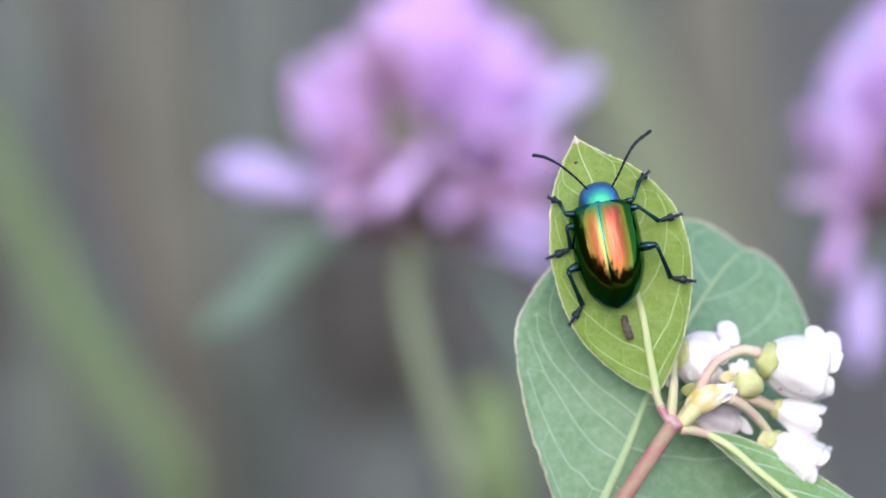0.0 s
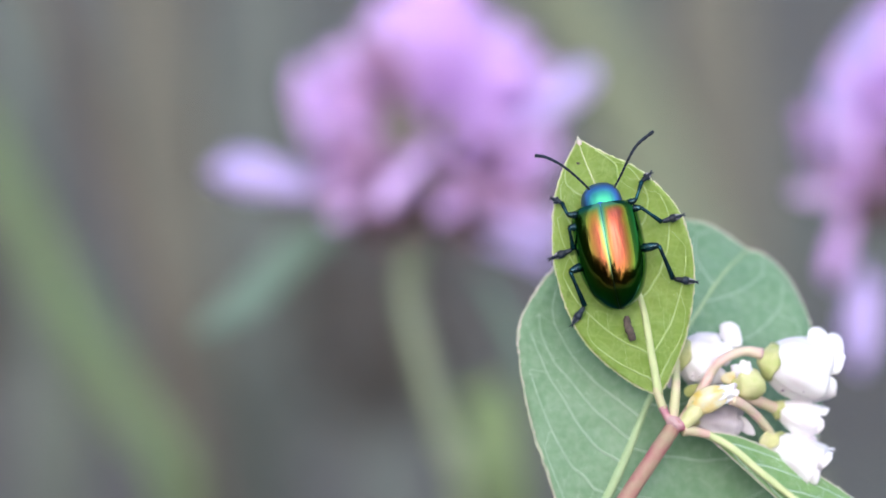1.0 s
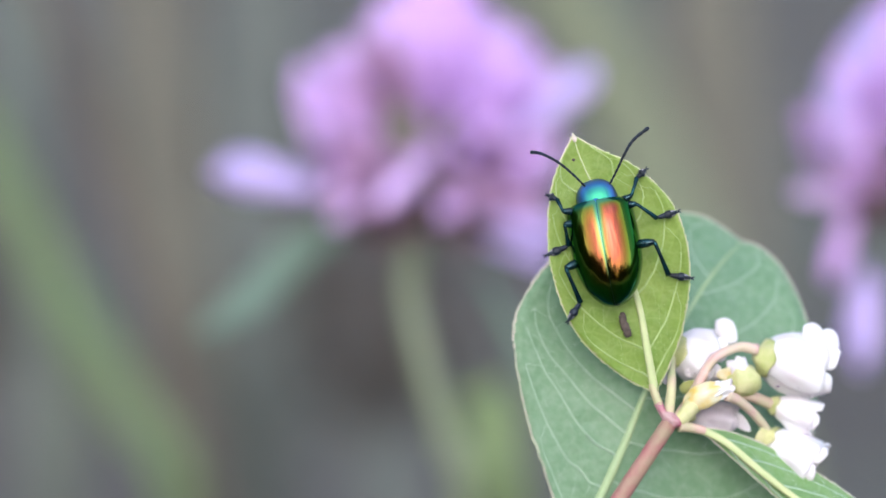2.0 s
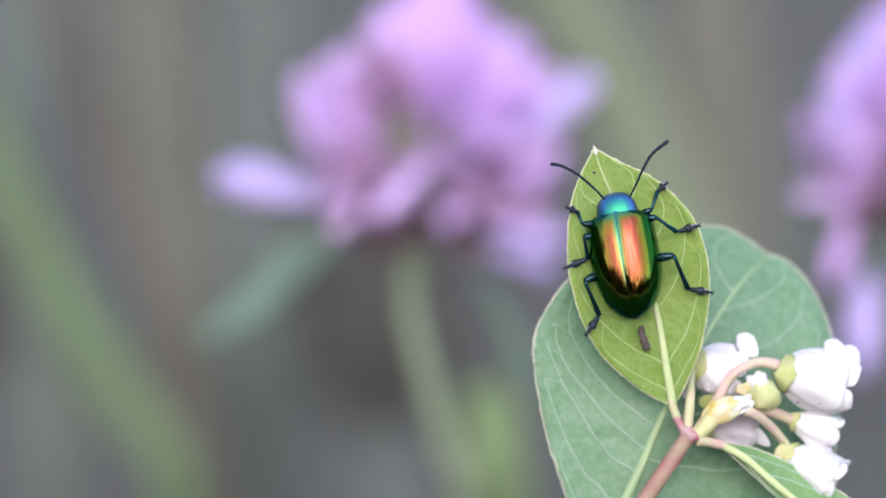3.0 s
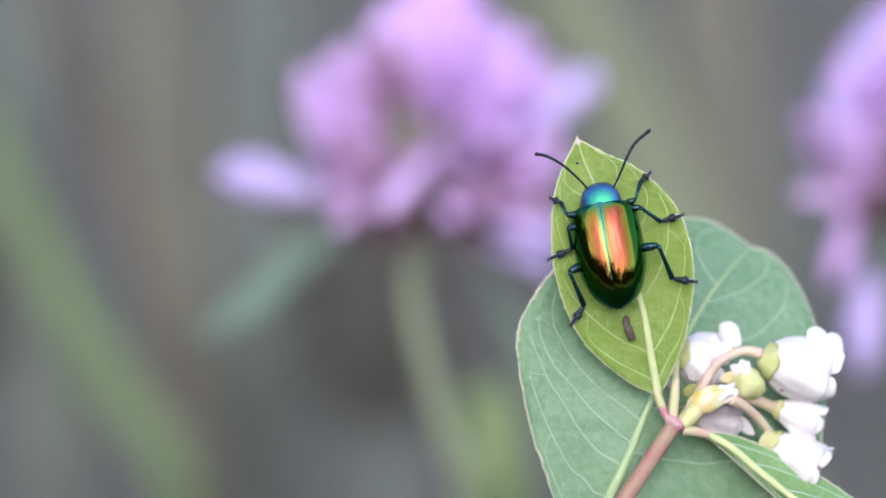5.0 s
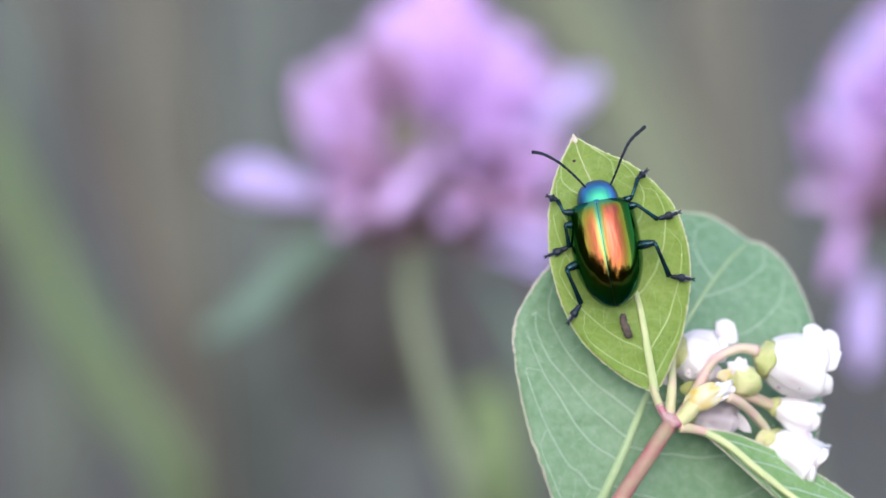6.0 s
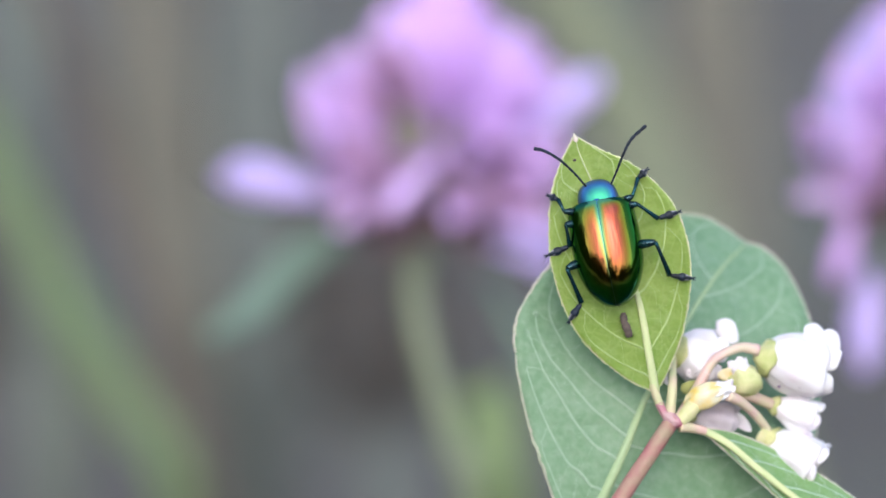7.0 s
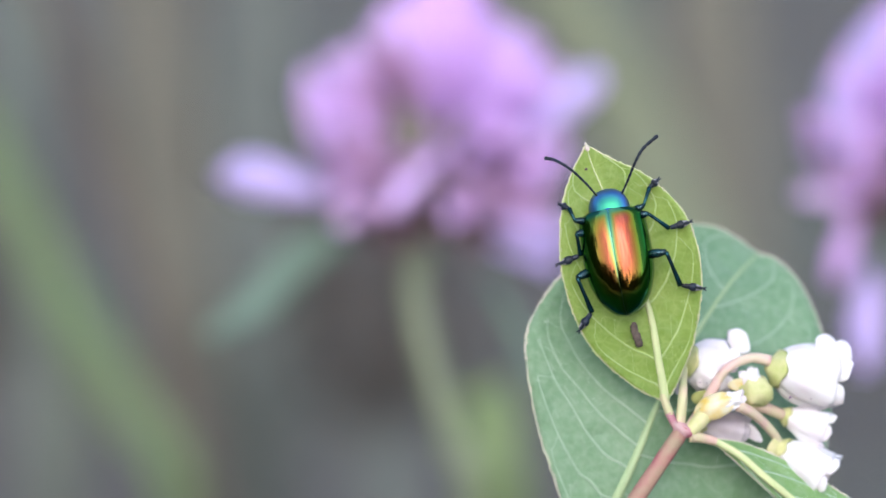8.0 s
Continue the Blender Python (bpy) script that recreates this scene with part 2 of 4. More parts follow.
# ---- ground and distance ----
def build_ground():
    bm = bmesh.new()
    n = 64
    edges = [math.copysign(abs(i / (n / 2)) ** 3, i) * 400 for i in range(-n // 2, n // 2 + 1)]
    grid = []
    for y in edges:
        row = []
        for x in edges:
            r = math.hypot(x, y)
            z = 0.03 * noise.noise((x * 1.3, y * 1.3, 0)) * min(1, r) if r < 60 else 0
            row.append(bm.verts.new((x, y, z)))
        grid.append(row)
    for a, b in zip(grid, grid[1:]):
        for i in range(n):
            bm.faces.new((a[i], a[i + 1], b[i + 1], b[i]))
    me = bpy.data.meshes.new("ground")
    bm.to_mesh(me)
    bm.free()
    me.materials.append(M_SOIL)
    return tagged(new("ground", me), "bare grey-brown meadow soil with thin grass", "ground", kind="structure")


build_ground()


def build_far_woods():
    """A ring of distant trees round the meadow, whose dark ragged line the beetle's back mirrors."""
    bm = bmesh.new()
    rng = random.Random(4)
    for i in range(150):
        a = 2 * math.pi * i / 150 + rng.uniform(-0.015, 0.015)
        r = rng.uniform(33, 41)
        h = r * math.tan(radians(rng.choice((12, 15, 16, 17, 18, 19, 23)) + 8 * max(0, -math.cos(a)) ** 1.5 - 4 * max(0, math.cos(a)) ** 2))
        wide = rng.uniform(1.3, 2.2)
        for k in range(6):
            u = (k + 0.5) / 6
            s = wide * (1.15 - 0.85 * u)
            m = Matrix.Translation((r * math.cos(a) + rng.uniform(-.6, .6), r * math.sin(a) + rng.uniform(-.6, .6), h * (0.05 + 0.85 * u))) @ Matrix.Diagonal((s, s, h * 0.14, 1))
            for v in bmesh.ops.create_icosphere(bm, subdivisions=2, radius=1)["verts"]:
                v.co = m @ (v.co * (1 + 0.45 * noise.noise(v.co * 2.3 + Vector((i, k, 0)))))
    me = bpy.data.meshes.new("far_woods")
    bm.to_mesh(me)
    bm.free()
    me.materials.append(M_WOODS)
    return tagged(new("far_woods", me), "dark ragged line of distant trees round the meadow", "woods", kind="stuff")


build_far_woods()


def build_unseen_grass():
    """Unseen grass at both sides and behind the camera, added to darken shell reflections."""
    rng = random.Random(12)
    verts, faces = [], []
    count = 0
    while count < 9000:
        a, r = rng.uniform(0, 2 * math.pi), math.sqrt(rng.uniform(0.45 ** 2, 3.2 ** 2))
        x, y = r * math.cos(a), r * math.sin(a)
        if y > -0.35 and abs(x) < 0.35 + 0.45 * max(0, y):
            continue
        if rng.random() < 0.65 * min(1.0, max(0.0, (y + 0.6) / 1.6)):
            continue
        count += 1
        h = rng.uniform(0.25, 0.50) * (1 + 0.4 * noise.noise((x * 5, y * 5, 3)))
        w = rng.uniform(0.004, 0.008)
        turn = rng.uniform(0, 6.28)
        bend = Vector((rng.uniform(-1, 1), rng.uniform(-1, 1), 0)) * 0.22
        side = Vector((math.cos(turn), math.sin(turn), 0)) * w
        first = len(verts)
        for k, u in enumerate((0, 0.4, 0.75, 1.0)):
            p = Vector((x, y, -0.02 + h * u * (1 - 0.15 * u))) + bend * u * u
            q = side * (1 - u * 0.92)
            verts += [p - q, p + q]
        for k in range(3):
            i = first + 2 * k
            faces.append((i, i + 1, i + 3, i + 2))
    me = bpy.data.meshes.new("unseen_grass")
    me.from_pydata([tuple(v) for v in verts], [], faces)
    me.materials.append(M_TALL)
    return tagged(new("unseen_grass", me), "unseen meadow grass added to darken the beetle's reflections", "grass", kind="stuff")


build_unseen_grass()


# ---- the dogbane sprig ----
BASE = Vector((-0.16, 0.06, 0.0))
plant = thing("dogbane_plant", Matrix.Translation(BASE), "dogbane sprig with broad green leaves and white bell flowers", "plant")


class Leaf:
    """A blade between a midrib and two edges, each a smooth curve from base to tip."""

    def __init__(self, mid, left, right, cup=0.6, wave=0.15):
        self.n = 48
        self.mid, self.left, self.right = (spline(p, self.n) for p in (mid, left, right))
        self.cup, self.wave = cup, wave

    def at(self, t, s, lift=0.0):
        f = max(0.0, min(t, 1.0)) * self.n
        j = min(int(f), self.n - 1)
        u = f - j
        m = self.mid[j].lerp(self.mid[j + 1], u)
        e = self.left if s < 0 else self.right
        e = e[j].lerp(e[j + 1], u)
        q = abs(s)
        p = m.lerp(e, q)
        width = (e - m).length
        z = self.cup * (q * q - q) * min(width / 5, 1) * 2 + self.wave * math.sin(9 * t + 3 * s) * q
        return p + Vector((0, 0, z + lift))


def build_leaf(parent, leaf, skin, vein_skin, rib_skin, rim_skin, veins, label, rib=(0.5, 0.12), vein=(0.16, 0.06), rim=0.08, thick=0.22, sweep=(0.28, 2.0)):
    n, m = 60, 14
    rng_of = random.Random(len(veins))
    bm = bmesh.new()
    top, low = [], []
    for i in range(n + 1):
        t = i / n
        top.append([bm.verts.new(leaf.at(t, -1 + k / m)) for k in range(2 * m + 1)])
        low.append([bm.verts.new(leaf.at(t, -1 + k / m, -thick)) for k in range(2 * m + 1)])
    for i in range(n):
        for k in range(2 * m):
            bm.faces.new((top[i][k], top[i][k + 1], top[i + 1][k + 1], top[i + 1][k]))
            bm.faces.new((low[i][k], low[i + 1][k], low[i + 1][k + 1], low[i][k + 1]))
        for k in (0, 2 * m):
            bm.faces.new((top[i][k], top[i + 1][k], low[i + 1][k], low[i][k]))
    for i in (0, n):
        for k in range(2 * m):
            bm.faces.new((top[i][k], top[i][k + 1], low[i][k + 1], low[i][k]))
    blade = part("leaf", bm, skin, parent, label)
    bm = bmesh.new()
    tube(bm, [leaf.at(i / 60, 0, 0.02) for i in range(61)], rib, 8, 0.55)
    part("midrib", bm, rib_skin, blade)
    def along(v, u):
        """A point of the leaf on a side vein, u from the midrib to the vein's end."""
        t0, t1, side = v
        q = 0.90 * (1.25 * u - 0.25 * u ** 3)
        wander = 0.012 * noise.noise((u * 5, t0 * 50, side)) * min(1, 5 * u)
        return t0 + (t1 - t0) * (sweep[0] * u + (1 - sweep[0]) * u ** sweep[1]) + wander, side * q

    for v in veins:
        bm = bmesh.new()
        tube(bm, [leaf.at(*along(v, i / 26), 0.0) for i in range(27)], vein, 6, 0.5)
        part("vein", bm, vein_skin, blade)
    # finer veins: loops near the rim and crooked links from one side vein to the next
    for side in (-1, 1):
        mine = sorted(v for v in veins if v[2] == side)
        for a, b in zip(mine, mine[1:]):
            bm = bmesh.new()
            links = [(1.0, 0.76, vein[1] * 0.9)] + [(u, u * rng_of.uniform(0.45, 0.65), vein[1] * rng_of.uniform(0.45, 0.7)) for u in (0.42, 0.58, 0.72, 0.86)]
            for ua, ub, r in links:
                (ta, qa), (tb, qb) = along(a, ua), along(b, ub)
                bow = side * (0.07 if ua == 1.0 else rng_of.uniform(-0.03, 0.05))
                path = []
                for i in range(9):
                    u = i / 8
                    jog = 0.0 if i in (0, 8) else rng_of.uniform(-1, 1) * (0.006 if ua == 1.0 else 0.016)
                    path.append(leaf.at(ta + (tb - ta) * u + jog, qa + (qb - qa) * u + bow * math.sin(math.pi * u) + jog, -0.01))
                tube(bm, spline(path, 16), (r, r * 0.8, r), 5, 0.5)
                if ua != 1.0 and rng_of.random() < 0.7:
                    t, q = ta + (tb - ta) * 0.5, qa + (qb - qa) * 0.5
                    way = rng_of.choice((-1, 1))
                    spur = [path[4]] + [leaf.at(t + 0.006 * k * rng_of.uniform(-1, 1), q + way * side * 0.035 * k, -0.02) for k in (1, 2, 3) if abs(q + way * side * 0.035 * k) < 0.95]
                    if len(spur) > 2:
                        tube(bm, spline(spur, 8), (r * 0.8, r * 0.6, r * 0.3), 5, 0.5)
            part("vein", bm, vein_skin, blade, "fine net of veinlets")
    bm = bmesh.new()
    for s in (-1, 1):
        path = [leaf.at(i / 110, s, -thick / 2) + Vector((random.uniform(-1, 1), random.uniform(-1, 1), 0)) * rim * 0.5 for i in range(111)]
        tube(bm, path, (rim, rim, rim), 6, 1.0, rough=0.3)
        for i in range(220):
            t = 0.02 + 0.97 * random.random()
            p, inner = leaf.at(t, s, -thick / 2), leaf.at(t, s * 0.9, -thick / 2)
            out = (p - inner)
            out = out.normalized() if out.length > 1e-5 else Vector((0, 1, 0))
            out += Vector((random.uniform(-1, 1), random.uniform(-1, 1), random.uniform(-1, 1))) * 0.5
            tube(bm, [p, p + out * 0.6 * rim, p + out * random.uniform(0.9, 1.4) * rim], (rim * 0.8, rim * 0.5, rim * 0.15), 4)
    part("leaf_rim", bm, rim_skin, blade)
    return blade


# the young leaf on which the beetle sits
LEAF_A = Leaf([(16.64, -11.31, -4), (16.04, -8.09, -3.6), (15.33, -4.35, -3.4), (13.95, -0.39, -3.2), (12.1, 3.99, -3), (10.78, 6.97, -3), (10.3, 8.55, -3)],
              [(16.46, -11.27, -4), (14.11, -10.06, -3.6), (11.23, -7.59, -3.2), (9.46, -4.56, -2.8), (8.45, -0.83, -2.6), (8.4, 2.89, -2.6), (9.02, 5.83, -2.8), (10.26, 8.51, -3)],
              [(16.82, -11.18, -4), (17.86, -8.97, -3.8), (18.71, -6.54, -3.4), (19.25, -2.81, -3), (18.97, 0.48, -2.8), (17.79, 3.46, -2.8), (15.16, 6.09, -2.8), (12.1, 7.58, -2.9), (10.39, 8.51, -3)], 0.5, 0.1)
upper_leaf = build_leaf(plant, LEAF_A, M_UPPER, M_VEIN, M_RIB_LOW, M_RIM,
           [(0.05, 0.27, -1), (0.17, 0.50, -1), (0.36, 0.68, -1), (0.52, 0.80, -1), (0.68, 0.90, -1), (0.05, 0.25, 1), (0.17, 0.47, 1), (0.36, 0.66, 1), (0.52, 0.79, 1), (0.67, 0.90, 1)],
           "yellow-green oval leaf with a pale rim and pale veins", (0.35, 0.28, 0.16, 0.06, 0.03), (0.095, 0.05), 0.10)

bm = bmesh.new()
tube(bm, spline([(10.43, 8.11, -2.95), (10.34, 8.42, -2.95), (10.21, 8.81, -2.95)], 8), (0.10, 0.20, 0.14, 0.05), 8, 0.5, rough=0.2)
part("leaf_tip", bm, M_RIM_PINK, upper_leaf, "withered pinkish leaf tip")
bm = bmesh.new()
blob(bm, Matrix.Translation((10.3, 6.71, -2.95)) @ Matrix.Diagonal((0.14, 0.11, 0.06, 1)), 10, 6)
part("speck", bm, M_FRASS, upper_leaf, "dark speck")

# the broad old leaf behind it
LEAF_B = Leaf([(9.89, -25.45, -8), (12.61, -20.09, -8), (14.54, -15.84, -8), (16.41, -11.39, -8.5), (19.55, -6.08, -11.5), (22.39, -2.26, -15.5), (24.90, 0.05, -19.5)],
              [(9.21, -25.23, -8), (8.97, -20.49, -7.5), (6.96, -14.21, -7), (5.80, -7.97, -7), (6.31, -4.88, -8), (9.29, -0.86, -10), (14.97, 1.88, -14.5), (21.02, 2.24, -18.5), (24.85, 0.14, -20)],
              [(10.11, -25.45, -8), (17.79, -25.55, -9), (25.62, -23.04, -11), (29.14, -18.13, -12), (30.54, -11.91, -15), (29.94, -6.44, -17), (28.35, -2.52, -18.5), (26.49, -0.51, -19.5), (24.99, 0.00, -19.5)], 0.8, 0.2)
broad_leaf = build_leaf(plant, LEAF_B, M_BIG, M_VEIN_BIG, M_RIB_BIG, M_RIM_PINK,
           [(0.06, 0.20, -1), (0.19, 0.34, -1), (0.29, 0.46, -1), (0.36, 0.51, -1), (0.43, 0.58, -1), (0.56, 0.71, -1), (0.68, 0.83, -1), (0.80, 0.92, -1),
            (0.10, 0.28, 1), (0.22, 0.40, 1), (0.34, 0.50, 1), (0.47, 0.62, 1), (0.60, 0.74, 1), (0.74, 0.88, 1)],
           "broad grey-green old leaf with pale veins", (0.42, 0.36, 0.24, 0.15, 0.08), (0.095, 0.05), 0.115, sweep=(0.08, 2.7))

# the lower leaf, folded along its midrib
LEAF_C = Leaf([(20.16, -14.23, -5), (22.37, -15.43, -5), (25.02, -17.64, -5), (28.55, -20.29, -5), (33.42, -22.94, -5)],
              [(20.16, -14.33, -5.1), (21.6, -15.44, -5.3), (24.08, -17.66, -5.4), (27.49, -20.41, -5.4), (33.19, -23.03, -5)],
              [(20.33, -14.19, -5), (23.34, -14.82, -6), (27.45, -16.66, -7), (31.46, -19.12, -7), (33.99, -21.26, -6), (33.64, -22.85, -5)], 0.3, 0.1)
build_leaf(plant, LEAF_C, M_LOW, M_VEIN_BIG, M_RIB_LOW, M_RIM_PINK,
           [(0.2, 0.5, 1), (0.4, 0.7, 1), (0.6, 0.85, 1), (0.25, 0.5, -1), (0.5, 0.75, -1)],
           "green lower leaf folded along its pale midrib", (0.3, 0.3, 0.2), (0.1, 0.05), 0.1)


def rod(name, parent, points, radii, skin, n=24, sides=10, label=""):
    bm = bmesh.new()
    tube(bm, spline(points, n), radii, sides, rough=0.03)
    return part(name, bm, skin, parent, label)


FOOT = to_plane(BASE)
rod("stem", plant, [(18.15, -13.26, -4.2), (16.14, -16.36, -4.4), (13.86, -19.81, -4.6), (11.76, -23.03, -5)] + [V((9.55, -26.34, -5)).lerp(FOOT, i / 9) for i in range(10)], (0.62, 0.66, 0.8, 1.0, 1.3, 1.6), M_STEM, 90, 14)
bm = bmesh.new()
blob(bm, Matrix.Translation((17.97, -13.52, -4.1)) @ Matrix.Rotation(-0.6, 4, 'Z') @ Matrix.Diagonal((0.86, 0.52, 0.60, 1)), 18, 12,
     lambda c: c * (1 + 0.18 * noise.noise(c * 2)))
part("stem_node", bm, M_NODE, plant, "wine-red swollen node")
rod("petiole", plant, [(16.42, -10.7, -4), (16.69, -11.58, -4.05), (17, -12.37, -4.1)], (0.30, 0.33, 0.34), M_STALK, label="pale pinkish leaf stalk")
rod("petiole_base", plant, [(16.91, -12.2, -4.1), (17.22, -12.86, -4.1), (17.62, -13.48, -4.1)], (0.36, 0.30, 0.34), M_NODE, label="wine-red foot of the leaf stalk")
rod("petiole", plant, [(18.55, -14.05, -4.2), (19.46, -14.17, -4.6), (20.6, -14.45, -5)], (0.45, 0.40, 0.35), M_STALK)
rod("petiole", plant, [(9.95, -25.3, -8), (9.84, -25.65, -6.8), (9.55, -26.23, -5.2)], (0.5, 0.5, 0.5), M_STALK)
rod("flower_stalk", plant, [(17.77, -13.27, -4.4), (18, -10.99, -4.6), (18.11, -9.72, -6), (18.27, -8.6, -7)], (0.42, 0.34, 0.3), M_STALK)
rod("peduncle", plant, [(18.33, -13.7, -4.2), (19.5, -12.1, -5.6), (20.66, -9.98, -5.8)], (0.5, 0.46, 0.40), M_STALK)
rod("flower_stalk", plant, [(20.4, -10.42, -5.8), (20.93, -9.53, -5.8), (21.75, -8.6, -5.6), (23.45, -7.95, -6.2), (24.9, -8.18, -6.5)], (0.38, 0.36, 0.36, 0.38, 0.48), M_STALK_PINK)
rod("flower_stalk", plant, [(18.5, -13.7, -4.2), (19.14, -13.06, -4.5), (20.05, -11.97, -4.8)], (0.5, 0.62, 0.75), M_CALYX)
rod("flower_stalk", plant, [(20.56, -10.99, -4.6), (22.4, -11.02, -5.4), (24.23, -11.23, -6)], (0.3, 0.3, 0.4), M_STALK)
rod("flower_stalk", plant, [(22.31, -11.64, -4.4), (23.36, -12.16, -5.2), (24.45, -13.02, -6.4), (25.24, -13.87, -7.2)], (0.45, 0.38, 0.36), M_STALK_PINK)
rod("flower_stalk", plant, [(25.24, -13.87, -7.2), (25.75, -14.53, -7.8), (26.04, -15.26, -8)], (0.36, 0.34, 0.3), M_STALK_PINK)


def bell(parent, foot, along, length, radius, lobes=5, spin=0.0, skin=None, curl=1.0, specks=()):
    """A small bell flower: calyx, five-ridged tube and curled lobes."""
    skin = skin or M_PETAL
    q = Vector(along).to_track_quat('Z', 'Y').to_matrix().to_4x4()
    m = Matrix.Translation(foot) @ q @ Matrix.Rotation(spin, 4, 'Z')
    bm = bmesh.new()
    rows = []
    rad = (0.36, 0.62, 0.77, 0.88, 0.95, 0.99, 1.03)
    for i in range(15):
        u = i / 14
        ring = []
        for k in range(40):
            a = 2 * math.pi * k / 40
            r = radius * ramp(rad, u) * (1 + 0.15 * (abs(math.cos(lobes * a / 2)) - 0.6) * min(1, u * 2) + 0.15 * noise.noise((2.2 * math.cos(a), 2.2 * math.sin(a), 2.5 * u + 7 * spin)))
            ring.append(bm.verts.new(m @ Vector((r * math.cos(a), r * math.sin(a), length * u))))
        rows.append(ring)
    for a, b in zip(rows, rows[1:]):
        for k in range(40):
            bm.faces.new((a[k], a[(k + 1) % 40], b[(k + 1) % 40], b[k]))
    bm.faces.new(rows[0][::-1])
    # the inner wall gives the tube its thickness
    inner = [[bm.verts.new(v.co.lerp(m @ Vector((0, 0, length * i / 14)), 0.08)) for v in rows[i]] for i in range(14, 5, -1)]
    inner = [rows[14]] + inner
    for a, b in zip(inner, inner[1:]):
        for k in range(40):
            bm.faces.new((a[k], a[(k + 1) % 40], b[(k + 1) % 40], b[k]))
    flower = part("flower", bm, skin, parent, "white bell flower with curled lobes" if skin is M_PETAL else "")
    for j in range(lobes):
        bm = bmesh.new()
        a0 = 2 * math.pi * j / lobes
        top, low = [], []
        bent = curl * (0.25 + 0.5 * math.sin(5 * j + spin))
        out, z = radius * 0.97, length * 0.93
        for i in range(11):
            u = i / 10
            w = radius * 0.60 * math.sqrt(max(0.0, 1 - (0.99 * u) ** 3))
            turn = bent * u ** 0.8
            if i:
                out += radius * 0.05 * math.sin(turn)
                z += radius * 0.05 * math.cos(turn)
            for store, d in ((top, 0.0), (low, -0.05 * radius)):
                row = []
                for k in range(7):
                    c = (k / 6 - 0.5) * 2
                    ang = a0 + c * w / radius
                    rr = out + d * math.cos(turn) - 0.12 * radius * c * c * u + 0.08 * radius * noise.noise((c * 1.3, u * 2, j + spin))
                    row.append(bm.verts.new(m @ Vector((rr * math.cos(ang), rr * math.sin(ang), z - d * math.sin(turn) + 0.05 * radius * noise.noise((c, u * 3, j + 9 + spin))))))
                store.append(row)
        for i in range(10):
            for k in range(6):
                bm.faces.new((top[i][k], top[i][k + 1], top[i + 1][k + 1], top[i + 1][k]))
                bm.faces.new((low[i][k], low[i + 1][k], low[i + 1][k + 1], low[i][k + 1]))
            for k in (0, 6):
                bm.faces.new((top[i][k], top[i + 1][k], low[i + 1][k], low[i][k]))
        for i in (0, 10):
            for k in range(6):
                bm.faces.new((top[i][k], top[i][k + 1], low[i][k + 1], low[i][k]))
        part("petal_lobe", bm, skin, flower)
    bm = bmesh.new()
    rings = []
    for i in range(7):
        u = i / 6
        ring = []
        for k in range(30):
            a = 2 * math.pi * k / 30
            tooth = 0.07 * length * u ** 3 * (0.5 + 0.5 * math.cos(lobes * (a + 0.6)))
            r = 0.42 + (0.60 * radius - 0.42) * u ** 1.25
            ring.append(bm.verts.new(m @ Vector((r * math.cos(a), r * math.sin(a), length * (-0.16 + 0.20 * u) + tooth))))
        rings.append(ring)
    for a, b in zip(rings, rings[1:]):
        for k in range(30):
            bm.faces.new((a[k], a[(k + 1) % 30], b[(k + 1) % 30], b[k]))
    bm.faces.new(rings[0][::-1])
    rim = [bm.verts.new(v.co.lerp(m @ Vector((0, 0, length * 0.05)), 0.10)) for v in rings[-1]]
    for k in range(30):
        bm.faces.new((rings[-1][k], rings[-1][(k + 1) % 30], rim[(k + 1) % 30], rim[k]))
    part("calyx", bm, M_CALYX, flower, "yellow-green calyx")
    for a, u, r in specks:
        bm = bmesh.new()
        at = m @ Vector((radius * ramp(rad, u) * 1.03 * math.cos(a), radius * ramp(rad, u) * 1.03 * math.sin(a), length * u))
        blob(bm, Matrix.Translation(at) @ Matrix.Diagonal((r * 1.5, r * 0.8, r, 1)), 8, 6)
        part("speck", bm, M_SPECK, flower, "purple speck")
    return flower


flower_near_leaf = bell(plant, (18.55, -8.25, -7.2), (0.86, -0.22, -0.44), 2.6, 2.2, spin=1.0, specks=((1.5, 0.35, 0.06), (1.8, 0.45, 0.05), (1.3, 0.5, 0.05)))
flower_at_end = bell(plant, (25.35, -8.75, -6.9), (0.92, -0.20, -0.34), 4.5, 2.6, spin=0.95, specks=((1.9, 0.35, 0.11), (1.4, 0.62, 0.05), (2.3, 0.8, 0.06)))
bell(plant, (25.95, -15.17, -8), (0.82, -0.50, 0.05), 3.9, 1.9, spin=0.9)
bell(plant, (26.35, -12.59, -8.4), (0.88, -0.34, -0.05), 3.2, 1.5, spin=0.4)
bell(plant, (19.63, -13.09, -6.8), (0.85, -0.25, -0.2), 3.2, 1.5, spin=0.1, skin=M_LILAC)


